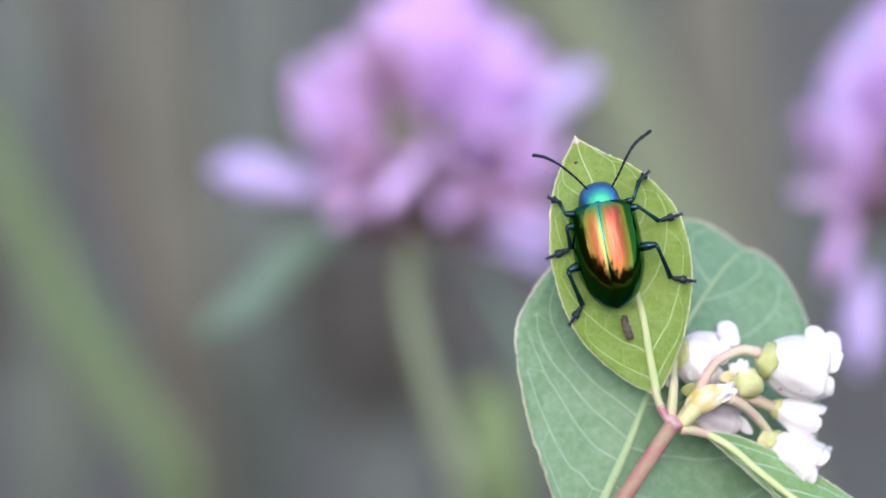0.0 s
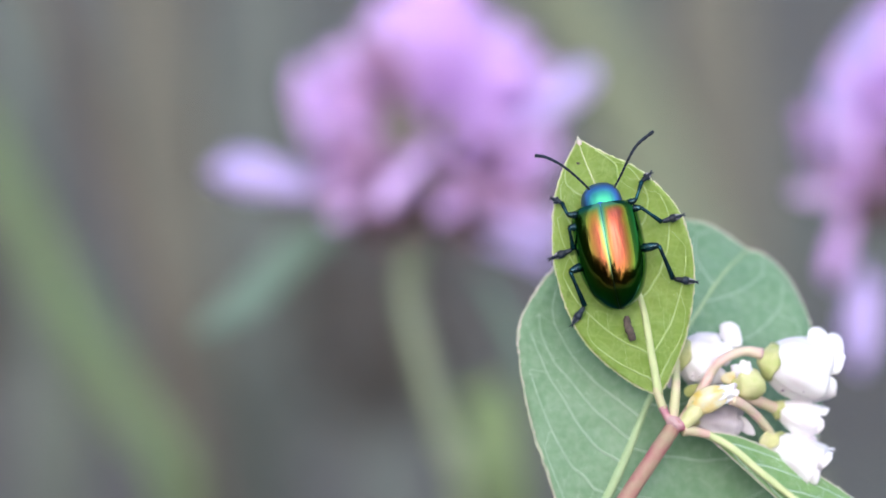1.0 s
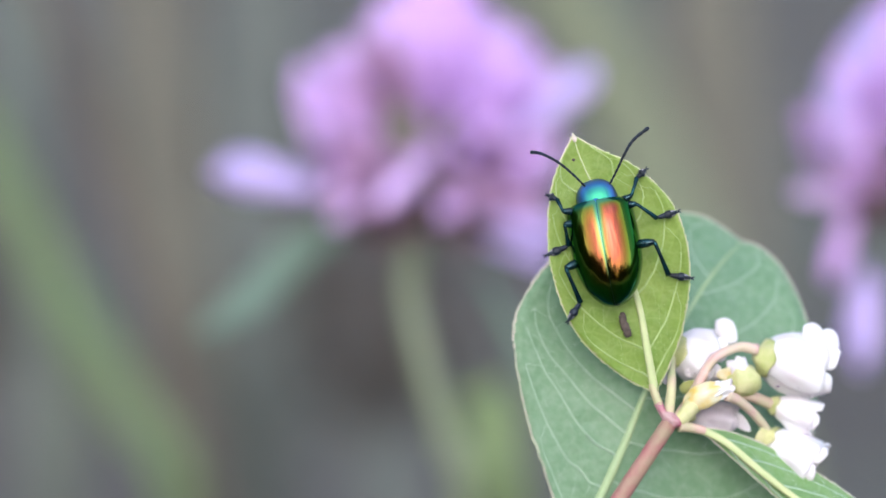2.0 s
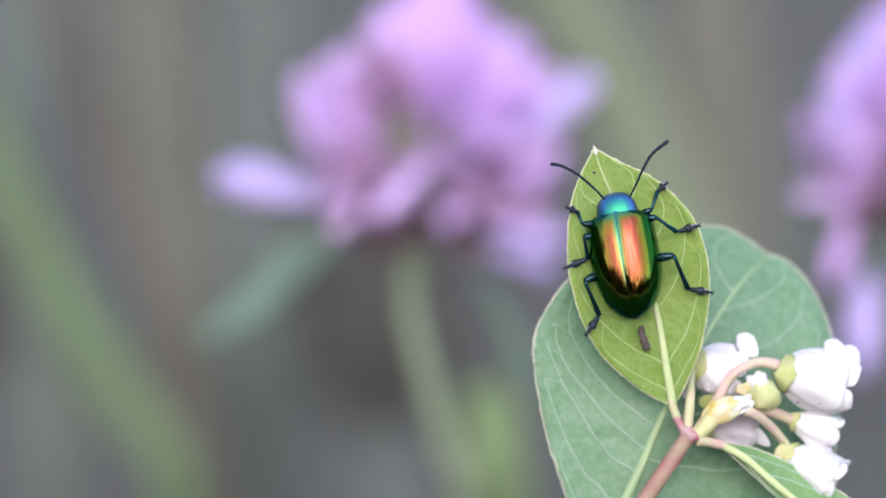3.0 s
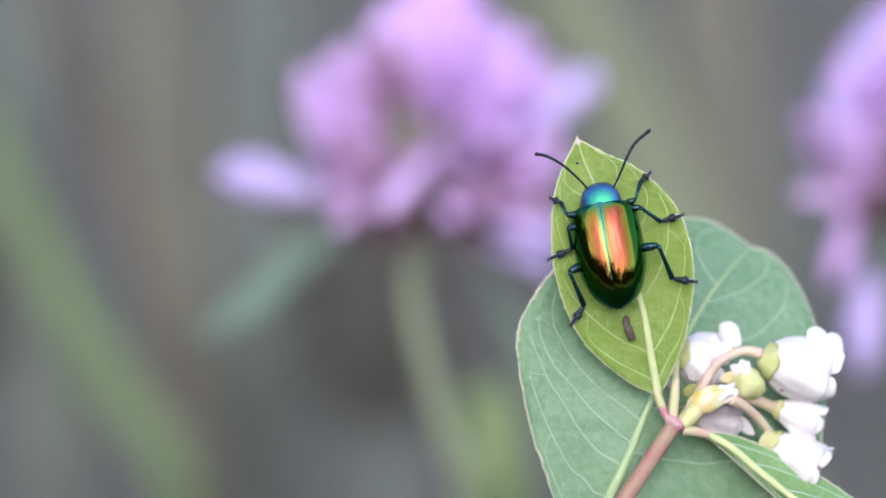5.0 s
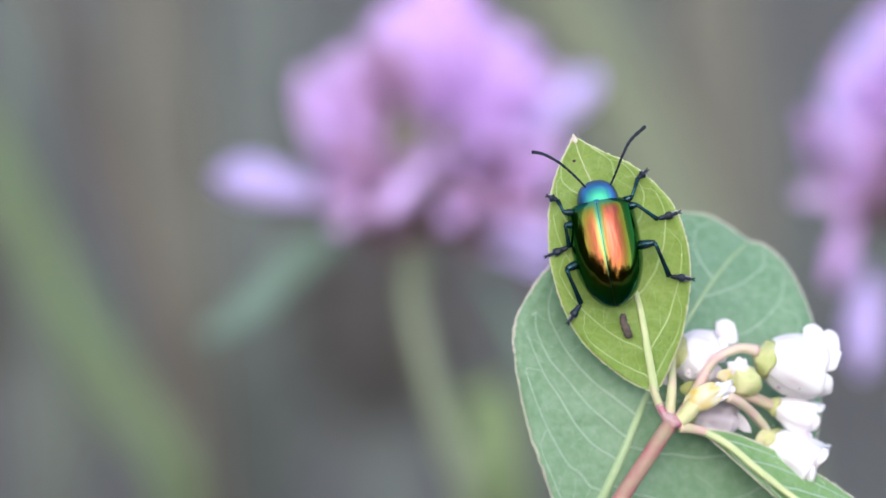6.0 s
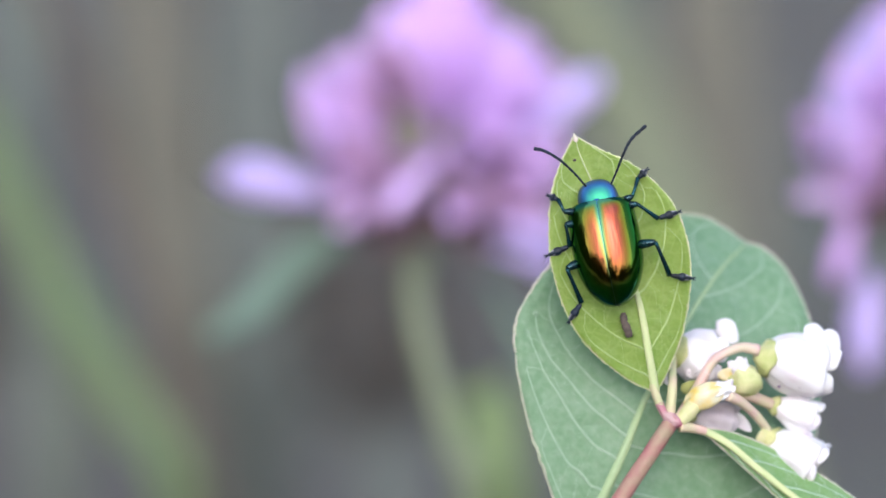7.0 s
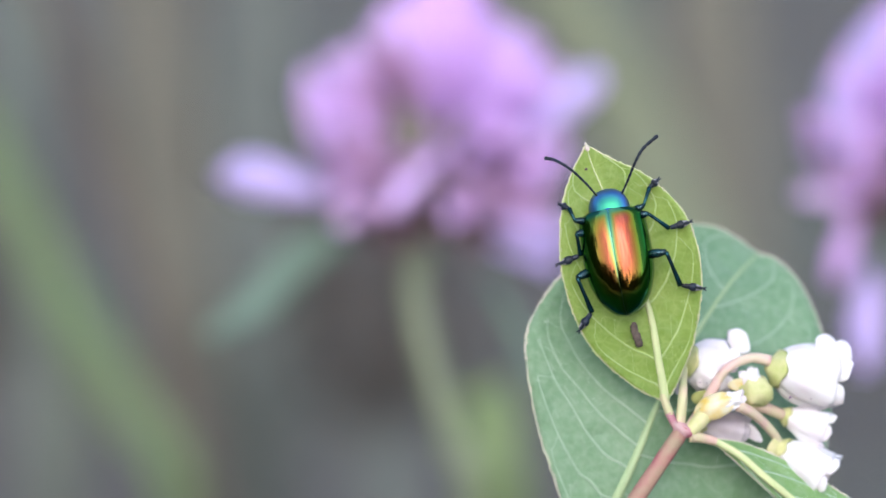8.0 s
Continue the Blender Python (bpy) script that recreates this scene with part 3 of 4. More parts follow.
def bud(parent, foot, along, length, radius, skin, tip_skin, spread=0.40, wide=0.58):
    q = Vector(along).to_track_quat('Z', 'Y').to_matrix().to_4x4()
    m = Matrix.Translation(foot) @ q
    bm = bmesh.new()
    blob(bm, m @ Matrix.Translation((0, 0, length * 0.35)) @ Matrix.Diagonal((radius, radius, length * 0.4, 1)), 18, 12,
         lambda c: c * (1 + 0.08 * math.cos(5 * math.atan2(c.y, c.x)) + 0.22 * noise.noise(c * 1.7 + Vector((radius, 3, 0)))))
    b = part("flower_bud", bm, skin, parent)
    for j in range(5):
        bm = bmesh.new()
        a = j * 1.257 + 0.4
        grow = length * (0.26 + 0.05 * math.sin(5 * j))
        blob(bm, m @ Matrix.Rotation(a, 4, 'Z') @ Matrix.Translation((radius * spread, 0, length * 0.68)) @ Matrix.Rotation(0.18, 4, 'Y') @ Matrix.Diagonal((radius * 0.18, radius * wide, grow, 1)), 14, 10,
             lambda c: Vector((c.x - 1.3 * c.y * c.y + 0.5 * max(0, c.z) ** 2, c.y * (1 - 0.25 * c.z), c.z)) + Vector((1, 1, 1)) * 0.12 * noise.noise(c * 2.5 + Vector((j, 0, 0))))
        part("bud_petal", bm, tip_skin, b)
    return b


bud(plant, (19.26, -12.23, -4.8), (0.92, 0.36, 0.1), 4.0, 0.98, M_YELLOW, M_PETAL, 0.24, 0.80)
bud(plant, (24.23, -11.49, -6), (-0.40, 0.88, 0.1), 3.0, 1.3, M_CALYX, M_PETAL)


def petal(name, at, size, turn, skin, label="", parent=None):
    """A small curled scale: a petal or sepal seen among the flowers."""
    bm = bmesh.new()
    m = Matrix.Translation(at) @ Matrix.Rotation(radians(turn), 4, 'Z') @ Matrix.Rotation(0.5, 4, 'X') @ Matrix.Diagonal((size[0], size[1], 0.22 * size[1], 1))
    blob(bm, m, 18, 10, lambda c: Vector((c.x, c.y * (1 - 0.35 * c.x), c.z + 0.9 * c.y * c.y + 0.3 * noise.noise(c * 2.0))))
    return part(name, bm, skin, parent or plant, label)


def ear(at, size, turn, parent):
    """A cupped round disc for a curled-back petal lobe, placed to fit the camera's view."""
    bm = bmesh.new()
    m = Matrix.Translation(at) @ Matrix.Rotation(radians(turn), 4, 'Z') @ Matrix.Rotation(0.35, 4, 'Y') @ Matrix.Diagonal((size[0], size[1], 0.16, 1))
    blob(bm, m, 24, 12, lambda c: Vector((c.x, c.y * (1 + 0.12 * c.x), c.z - 2.2 * c.x * c.x - 1.6 * c.y * c.y)) * (1 + 0.16 * noise.noise(c * 1.8 + Vector((turn, 0, 0)))))
    return part("petal_lobe", bm, M_PETAL, parent, "petal lobe curled back")


ear((22.55, -6.60, -7.4), (1.20, 0.78), 118, flower_near_leaf)
ear((29.45, -6.75, -7.4), (0.82, 0.85), 70, flower_at_end)
ear((30.65, -7.45, -7.2), (1.12, 0.80), 105, flower_at_end)
petal("sepal", (19.45, -10.97, -6.2), (0.75, 0.55), 30, M_SEPAL, "olive-green sepal")
petal("sepal", (25.35, -14.95, -7.4), (0.8, 0.6), 70, M_CALYX)
petal("loose_petal", (23.72, -13.91, -7.2), (1.0, 0.55), -45, M_PETAL, "bluish-white curled petal")
petal("loose_petal", (17.81, -10.2, -6.8), (0.7, 0.35), 80, M_PETAL, "bluish-white curled petal")
petal("loose_petal", (21.3, -13.68, -7), (2.0, 0.75), 8, M_LILAC, "lilac-grey petal")
petal("loose_petal", (20.21, -9.75, -6.8), (1.1, 0.5), 20, M_PETAL, "white petal edge")
petal("loose_petal", (22.86, -9.88, -5.6), (1.3, 0.55), 12, M_YELLOW, "yellowed petal edge")
rod("flower_stalk", plant, [(22.44, -11.4, -5.8), (24.31, -11.8, -6.8), (26.15, -12.54, -8.2)], (0.42, 0.45, 0.45), M_STALK)


# ---- the beetle ----
# its own millimetre axes: x to its right, y towards its head, z out of its back
BEETLE = Matrix.Translation((12.93, -0.48, -2.9)) @ Matrix.Rotation(radians(10.8), 4, 'Z') @ Matrix.Rotation(radians(-8), 4, 'Y') @ Matrix.Rotation(radians(-7), 4, 'X')
beetle = thing("beetle", PLANE @ Matrix.Scale(MM, 4) @ BEETLE @ Matrix.Scale(1 / MM, 4), "shiny green, orange and blue leaf beetle on the leaf", "beetle")


def shade_attribute(ob, name, values):
    a = ob.data.attributes.new(name, 'FLOAT', 'POINT')
    a.data.foreach_set("value", values)


OUTLINE = spline([(0, 1.95, 0), (0.02, 2.32, 0), (0.07, 2.56, 0), (0.22, 2.66, 0), (0.45, 2.70, 0), (0.6, 2.60, 0), (0.72, 2.33, 0), (0.83, 1.93, 0), (0.92, 1.36, 0), (0.975, 0.78, 0), (1, 0.05, 0)], 200)


def half_width(v):
    """Half the width of the wing cases at v, 0 at the shoulders and 1 at the rear end."""
    for a, b in zip(OUTLINE, OUTLINE[1:]):
        if b.x >= v:
            return a.y + (b.y - a.y) * (v - a.x) / max(b.x - a.x, 1e-6)
    return OUTLINE[-1].y


# axis tuned near the line of sight; angles to it set the painted iridescence
VIEW_AXIS = Vector((0.10, 0.08, 1)).normalized()


def bake_view_angle(ob, extra):
    """Bakes each point's angle to the near-view axis, 1 at a right angle, plus what is given, for the shell colour."""
    back = (PLANE.to_3x3() @ BEETLE.to_3x3() @ VIEW_AXIS).normalized()
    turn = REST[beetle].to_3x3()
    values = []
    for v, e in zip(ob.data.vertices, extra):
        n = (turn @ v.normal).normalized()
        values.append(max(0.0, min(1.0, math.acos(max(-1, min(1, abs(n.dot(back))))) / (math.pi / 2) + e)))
    shade_attribute(ob, "view_angle", values)


def build_elytron(side):
    n, m = 60, 30
    bm = bmesh.new()
    extra, seams, rows = [], [], []
    for i in range(n + 1):
        v = i / n
        v = 1 - (1 - v) ** 1.35
        w = half_width(v)
        y = 3.95 - 8.28 * v
        h = 0.25 + 2.1 * max(0.001, 1 - abs((v - 0.40) / 0.66) ** 2.4) ** 0.6
        row = []
        for k in range(m + 1):
            a = (k / m) * radians(104)
            sa, ca = math.sin(a), math.cos(a)
            x = w * (sa ** 0.76 if a < math.pi / 2 else 1 - 0.30 * (1 - sa))
            z = 0.35 + h * (ca ** 0.76 if a < math.pi / 2 else ca * 0.9)
            groove = 0.03 * math.exp(-(x / 0.07) ** 2)
            row.append(bm.verts.new(BEETLE @ Vector((side * (x + 0.012), y, z - groove))))
            # painted view-dependent tints: green and blue along the seam and the front rim, greener towards the rear
            # end
            middle = (0.85 - 0.45 * v) * math.exp(-(x / (0.40 - 0.22 * v)) ** 2)
            front = 0.78 * math.exp(-(v / (0.075 - 0.03 * side * x / w)) ** 2)
            seams.append(max(middle, front))
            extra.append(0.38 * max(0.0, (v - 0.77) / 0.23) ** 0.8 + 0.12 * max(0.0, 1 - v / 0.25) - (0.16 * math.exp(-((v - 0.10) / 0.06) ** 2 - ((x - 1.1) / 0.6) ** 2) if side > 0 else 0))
        rows.append(row)
    for a, b in zip(rows, rows[1:]):
        for k in range(m):
            bm.faces.new((a[k], a[k + 1], b[k + 1], b[k]))
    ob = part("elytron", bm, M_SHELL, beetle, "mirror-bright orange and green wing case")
    bake_view_angle(ob, extra)
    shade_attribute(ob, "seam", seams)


build_elytron(-1)
build_elytron(1)


def build_pronotum():
    n, m = 24, 40
    bm = bmesh.new()
    extra, seams, rows = [], [], []
    for i in range(n + 1):
        v = i / n
        w = 1.58 * (1 - v ** 2.6) ** 0.5 + 0.03
        y = 3.86 + 1.86 * v
        h = 1.02 * (1 - v ** 2.6) ** 0.6 + 0.02
        row = []
        for k in range(m + 1):
            a = (k / m - 0.5) * radians(184)
            row.append(bm.verts.new(BEETLE @ Vector((w * math.copysign(abs(math.sin(a)) ** 0.85, a), y - 0.10 * math.cos(a) * (1 - v), 0.80 + h * (math.cos(a) ** 0.85 if math.cos(a) > 0 else math.cos(a))))))
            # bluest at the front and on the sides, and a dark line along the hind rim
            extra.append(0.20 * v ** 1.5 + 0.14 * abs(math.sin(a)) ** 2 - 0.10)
            seams.append(1.0 if v < 0.03 else 0.6 if v < 0.06 else 0.0)
        rows.append(row)
    for a, b in zip(rows, rows[1:]):
        for k in range(m):
            bm.faces.new((a[k], a[k + 1], b[k + 1], b[k]))
    bm.faces.new(rows[-1])
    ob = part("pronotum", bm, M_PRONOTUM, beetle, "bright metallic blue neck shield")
    bake_view_angle(ob, extra)
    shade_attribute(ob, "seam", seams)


build_pronotum()
bm = bmesh.new()
blob(bm, BEETLE @ Matrix.Translation((0, 3.84, 2.20)) @ Matrix.Diagonal((0.36, 0.22, 0.07, 1)), 14, 8, lambda c: Vector((c.x * (0.6 + 0.4 * c.y), c.y, c.z)))
part("scutellum", bm, M_SCUTELLUM, beetle, "small violet-blue shield between the wing cases")
bm = bmesh.new()
blob(bm, BEETLE @ Matrix.Translation((0, 4.80, 0.70)) @ Matrix.Diagonal((1.08, 0.92, 0.7, 1)), 20, 12)
head = part("head", bm, M_BLACK, beetle, "dark blue-black head")
for s in (-1, 1):
    bm = bmesh.new()
    blob(bm, BEETLE @ Matrix.Translation((s * 0.95, 4.95, 0.75)) @ Matrix.Diagonal((0.28, 0.36, 0.4, 1)), 12, 8)
    part("eye", bm, M_BLACK, head)
bm = bmesh.new()
blob(bm, BEETLE @ Matrix.Translation((0, -0.3, 0.55)) @ Matrix.Diagonal((2.55, 3.95, 0.6, 1)), 28, 12)
part("underside", bm, M_BLACK, beetle, "black underside")
bm = bmesh.new()
blob(bm, BEETLE @ Matrix.Translation((0, 3.9, 0.62)) @ Matrix.Diagonal((1.64, 1.6, 0.6, 1)), 24, 10)
part("thorax", bm, M_BLACK, beetle)


def leg(hip, knee, ankle, toe, thick=1.0):
    bm = bmesh.new()
    tube(bm, spline([hip, V(hip).lerp(V(knee), 0.5) + V((0, 0, 0.1)), knee], 10), [0.30 * thick, 0.39 * thick, 0.37 * thick, 0.22 * thick], 10)
    limb = part("leg", bm, M_LEG, beetle, "blue-black jointed leg")
    bm = bmesh.new()
    tube(bm, spline([knee, V(knee).lerp(V(ankle), 0.5) + V((0, 0, 0.15)), ankle], 10), [0.17 * thick, 0.15 * thick, 0.19 * thick, 0.24 * thick], 9)
    part("shin", bm, M_SHIN, limb, "teal-black shin")
    bm = bmesh.new()
    a, b = V(ankle), V(toe)
    for j in range(3):
        p = a.lerp(b, 0.06 + 0.27 * j)
        q = a.lerp(b, 0.36 + 0.27 * j)
        tube(bm, spline([p, p.lerp(q, 0.5), q], 5), [(0.14, 0.19, 0.12)[j], (0.20, 0.34, 0.12)[j], (0.21, 0.30, 0.13)[j]], 8, 0.7)
    part("foot", bm, M_BLACK, limb)
    bm = bmesh.new()
    tube(bm, spline([a.lerp(b, 0.2) - V((0, 0, 0.14)), a.lerp(b, 0.55) - V((0, 0, 0.17)), a.lerp(b, 0.85) - V((0, 0, 0.14))], 8), [0.12, 0.22, 0.27, 0.16], 8, 0.4)
    part("foot_pad", bm, M_PAD, limb, "pale hairy sole")
    bm = bmesh.new()
    side = (b - a).cross(Vector((0, 0, 1))).normalized()
    for s in (-1, 1):
        tube(bm, spline([b - (b - a) * 0.08, b + (b - a).normalized() * 0.10 + side * 0.10 * s, b + (b - a).normalized() * 0.16 + side * 0.08 * s - V((0, 0, 0.12))], 5), [0.07, 0.05, 0.02], 6)
    part("claw", bm, M_BLACK, limb)


leg((10.76, 2.67, -2.4), (9.42, 2.7, -1.7), (9, 3.63, -2.2), (8.18, 3.98, -2.4), 0.8)
leg((13.6, 3.32, -2.4), (14.7, 3.88, -1.7), (15.17, 5.29, -2.3), (15.93, 5.99, -2.5), 0.8)
leg((13.82, 3.11, -2.4), (15.08, 3.27, -1.6), (16.69, 2.18, -2.2), (18.46, 2.71, -2.5), 0.85)
leg((10.54, 1.79, -2.4), (9.55, 1.7, -1.6), (9.88, 0.04, -2.2), (8.05, -0.74, -2.5), 0.85)
leg((10.98, -1.05, -2.4), (9.63, -1.7, -1.5), (10.8, -4.33, -2.4), (9.8, -5.87, -2.6), 0.95)
leg((14.69, 0.04, -2.4), (16.47, 0.35, -1.5), (17.62, -2.23, -2.3), (19.52, -2.49, -2.6), 0.95)


def antenna(points):
    path = spline(points, 44)
    root = None
    for j in range(11):
        seg = path[j * 4:j * 4 + 5]
        r = 0.082 + 0.060 * (j / 10) ** 1.3
        bm = bmesh.new()
        tube(bm, seg, [r * 0.78, r, r * 1.05, r * 1.1, r * 0.82], 8)
        if root is None:
            root = part("antenna", bm, M_BLACK, beetle, "black beaded feeler")
        else:
            part("segment", bm, M_BLACK, root)
    return root


FEELER_A, FEELER_B = (11.08, 4.61, -0.8), (12.99, 4.78, -0.8)
feeler_a = antenna([(11.08, 4.61, -0.8), (10.14, 5.5, -0.2), (8.91, 6.45, 0.2), (7.7, 7.05, 0.2), (6.84, 7.19, 0)])
feeler_b = antenna([(12.99, 4.78, -0.8), (13.52, 5.85, -0.2), (14.02, 6.97, 0.2), (14.71, 8.09, 0.2), (15.94, 9.09, 0)])

# a dropping on the leaf
DUNG = Matrix.Translation((14.29, -6, -2.9))
dung = thing("dropping", PLANE @ Matrix.Scale(MM, 4) @ DUNG @ Matrix.Scale(1 / MM, 4), "small dry brown beetle dropping on the leaf", "dropping")
bm = bmesh.new()
tube(bm, spline([(14.07, -5.13, -2.9), (14.15, -5.87, -2.8), (14.41, -6.53, -2.8), (14.56, -6.97, -3)], 24), [0.16, 0.30, 0.28, 0.33, 0.30, 0.32, 0.26], 12, 0.8, rough=0.14)
part("pellet", bm, M_FRASS, dung)


# ---- blurred meadow flowers behind ----
def floret_mesh(name, skin, length, radius):
    """One floret: a slim tube that flares into a banner and two wings; it grows along z."""
    bm = bmesh.new()
    tube(bm, [Vector((0, 0, length * u / 8)) for u in range(9)], [radius * 0.45, radius * 0.5, radius * 0.8, radius * 1.0, radius * 0.9, radius * 0.25], 8, 0.75, up=(1, 0, 0))
    for s in (-1, 1):
        tube(bm, spline([(0, 0, length * 0.5), (s * radius * 0.7, 0, length * 0.75), (s * radius * 0.9, 0, length * 0.98)], 6), [radius * 0.2, radius * 0.5, radius * 0.15], 6, 0.4, up=(1, 0, 0))
    bm.transform(Matrix.Scale(MM, 4))
    me = bpy.data.meshes.new(name)
    bm.to_mesh(me)
    bm.free()
    me.materials.append(skin)
    me.polygons.foreach_set("use_smooth", [True] * len(me.polygons))
    return me


FLORETS = [floret_mesh("floret", M_FLORET, 12.0, 1.95), floret_mesh("floret", M_FLORET_PINK, 10.5, 1.8), floret_mesh("floret", M_FLORET_BLUE, 12.0, 1.9), floret_mesh("floret", M_FLORET_BROWN, 8.0, 1.6)]


def clover(label, centre, size, stem, seed, stray, leaves=(), gaps=()):
    """A clover head at centre, its florets all round, on a stem down to the ground; stray florets stick out further."""
    rng = random.Random(seed)
    low = to_world(stem[-1])
    foot = Vector((low.x + 0.02, low.y + 0.03, 0))
    head = thing("clover", Matrix.Translation(foot), label, "flower", "clover flowers in the meadow")
    c = Vector(centre)
    bm = bmesh.new()
    blob(bm, Matrix.Translation(c) @ Matrix.Diagonal((size * 0.29, size * 0.46, size * 0.29, 1)), 20, 14)
    part("flower_heart", bm, M_HEART, head)
    bm = bmesh.new()
    end = to_plane(foot)
    tube(bm, spline([c, *stem] + [V(stem[-1]).lerp(end, i / 5) for i in range(1, 6)], 60), [1.7, 1.7, 1.8, 2.0, 2.3], 10)
    part("stem", bm, M_BG_STEM, head)
    frame_in = REST[head].inverted() @ PLANE @ Matrix.Scale(MM, 4)

    def put(at, way, grow, which):
        q = way.to_track_quat('Z', 'Y').to_matrix().to_4x4()
        ob = new("floret", FLORETS[which])
        ob.parent = head
        ob.matrix_basis = frame_in @ Matrix.Translation(at) @ q @ Matrix.Rotation(rng.uniform(0, 6.28), 4, 'Z') @ Matrix.Scale(grow / MM, 4)
    n = 230
    for i in range(n):
        y = 1 - 1.86 * (i + 0.5) / n
        a = i * 2.39996
        r = math.sqrt(max(0, 1 - y * y))
        d = Vector((r * math.cos(a), y, r * math.sin(a)))
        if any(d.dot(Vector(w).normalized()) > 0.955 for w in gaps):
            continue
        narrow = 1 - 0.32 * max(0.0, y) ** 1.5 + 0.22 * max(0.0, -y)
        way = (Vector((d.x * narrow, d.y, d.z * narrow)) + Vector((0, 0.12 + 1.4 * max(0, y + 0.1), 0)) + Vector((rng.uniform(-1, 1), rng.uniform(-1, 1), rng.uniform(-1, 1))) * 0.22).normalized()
        # brown florets lowest, pinker ones round the gap and mostly in the lower half
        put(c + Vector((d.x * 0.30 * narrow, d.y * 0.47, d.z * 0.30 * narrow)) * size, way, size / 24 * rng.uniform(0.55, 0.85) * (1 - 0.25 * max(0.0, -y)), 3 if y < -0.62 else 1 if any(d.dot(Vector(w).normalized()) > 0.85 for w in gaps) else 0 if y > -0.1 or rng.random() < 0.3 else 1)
    for at, way, grow, *which in stray:
        put(Vector(at), Vector(way).normalized(), grow, *(which or [0]))
    for pts, radii, skin in leaves:
        bm = bmesh.new()
        tube(bm, spline(pts, 20), radii, 10, 0.12, up=(0, 0, 1))
        part("leaf", bm, skin, head)
    return head


flower_a = clover("round lilac clover head on a pale stem", (-1.1, 14.8, -180), 26.5,
    [(-3.7, 0.83, -180), (-4.6, -5.97, -180), (-2.2, -16.55, -180), (0.7, -27.26, -182), (2.6, -35.01, -184)], 3,
    [((-16.98, 7.64, -172), (-1, 0.18, 0.1), 1.15, 2), ((-17.51, 8.91, -176), (-1, 0.26, 0.0), 1.0, 2), ((9.01, 14.97, -174), (0.85, 0.62, 0), 1.15, 2), ((10.6, 17, -178), (0.85, 0.66, 0), 1.0, 2),
     ((4.89, 4.15, -172), (0.95, -0.3, 0.2), 0.75, 2), ((7.5, 3.0, -170), (1, -0.05, 0.1), 0.8, 2), ((5.5, 0.8, -171), (0.9, -0.25, 0.1), 0.8, 2), ((4.96, 7.6, -178), (1, -0.35, 0.2), 1.0, 1), ((-16.61, 13.05, -172), (-0.2, 1, 0.2), 0.95), ((-15.72, 14.36, -178), (-0.3, 0.9, 0.1), 0.9), ((-17.63, 14.09, -170), (-0.1, 1, 0.2), 0.8),
     ((-2.1, 12.01, -162), (-0.5, -0.55, 0.3), 0.85), ((1.16, 10.25, -164), (0.5, -0.7, 0.3), 0.7, 1)],
    [([(-13.97, 3.11, -182), (-20.04, -0.68, -182), (-25.99, -6.73, -180), (-32.64, -11.21, -178)], (1.5, 2.7, 2.5, 0.6), M_BG_LEAF),
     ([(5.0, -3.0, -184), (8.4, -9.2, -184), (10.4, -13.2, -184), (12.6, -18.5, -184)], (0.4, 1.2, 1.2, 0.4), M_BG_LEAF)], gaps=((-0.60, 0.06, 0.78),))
flower_b = clover("tall lilac clover head beside the sprig", (63.4, 15.27, -172), 24,
    [(63.46, -2.89, -172), (63.46, -11.79, -172), (64.51, -20.78, -174), (65.57, -34.36, -176)], 8,
    [((50.73, 10.35, -168), (0.0, 1, 0.1), 1.1, 2), ((53.19, 15.41, -166), (0.05, 1, 0.1), 1.1, 2), ((55.6, 19.07, -166), (0, 1, 0.1), 1.0, 2), ((52.57, 11.09, -168), (-0.1, 1, 0.1), 1.05, 2), ((55.04, 10.4, -170), (-0.2, 1, 0.1), 1.1), ((54.77, 14.76, -168), (0.0, 1, 0.1), 1.0), ((52.57, 7.05, -168), (-1, 0.05, 0.1), 0.6),
     ((53.56, 5.98, -170), (-0.3, -1, 0.1), 0.9), ((55.04, -2.14, -170), (-0.15, -1, 0.1), 0.95, 2), ((56.51, -4.35, -170), (-0.2, -1, 0.1), 1.0, 2), ((57.25, 18.52, -170), (-0.1, 1, 0.1), 0.9)])


# ---- blurred grass and leaves further off ----
def blade(label, points, width, skin, category="grass"):
    low = to_world(points[-1])
    foot = Vector((low.x, low.y + 0.05, 0))
    ob = thing("meadow_grass", Matrix.Translation(foot), label, category, "grass blades behind the flowers")
    bm = bmesh.new()
    end = to_plane(foot)
    tube(bm, spline([*points] + [V(points[-1]).lerp(end, i / 4) for i in range(1, 5)], 40), (width * 0.5, width * 0.5, width * 0.5, width * 0.4), 10, 0.25)
    flat = part("blade", bm, skin, ob)
    bm = bmesh.new()
    tube(bm, [p + V((0, 0, width * 0.13)) for p in spline([*points] + [V(points[-1]).lerp(end, i / 4) for i in range(1, 5)], 40)], (width * 0.06, width * 0.08), 6)
    part("midrib", bm, skin, flat)
    return ob


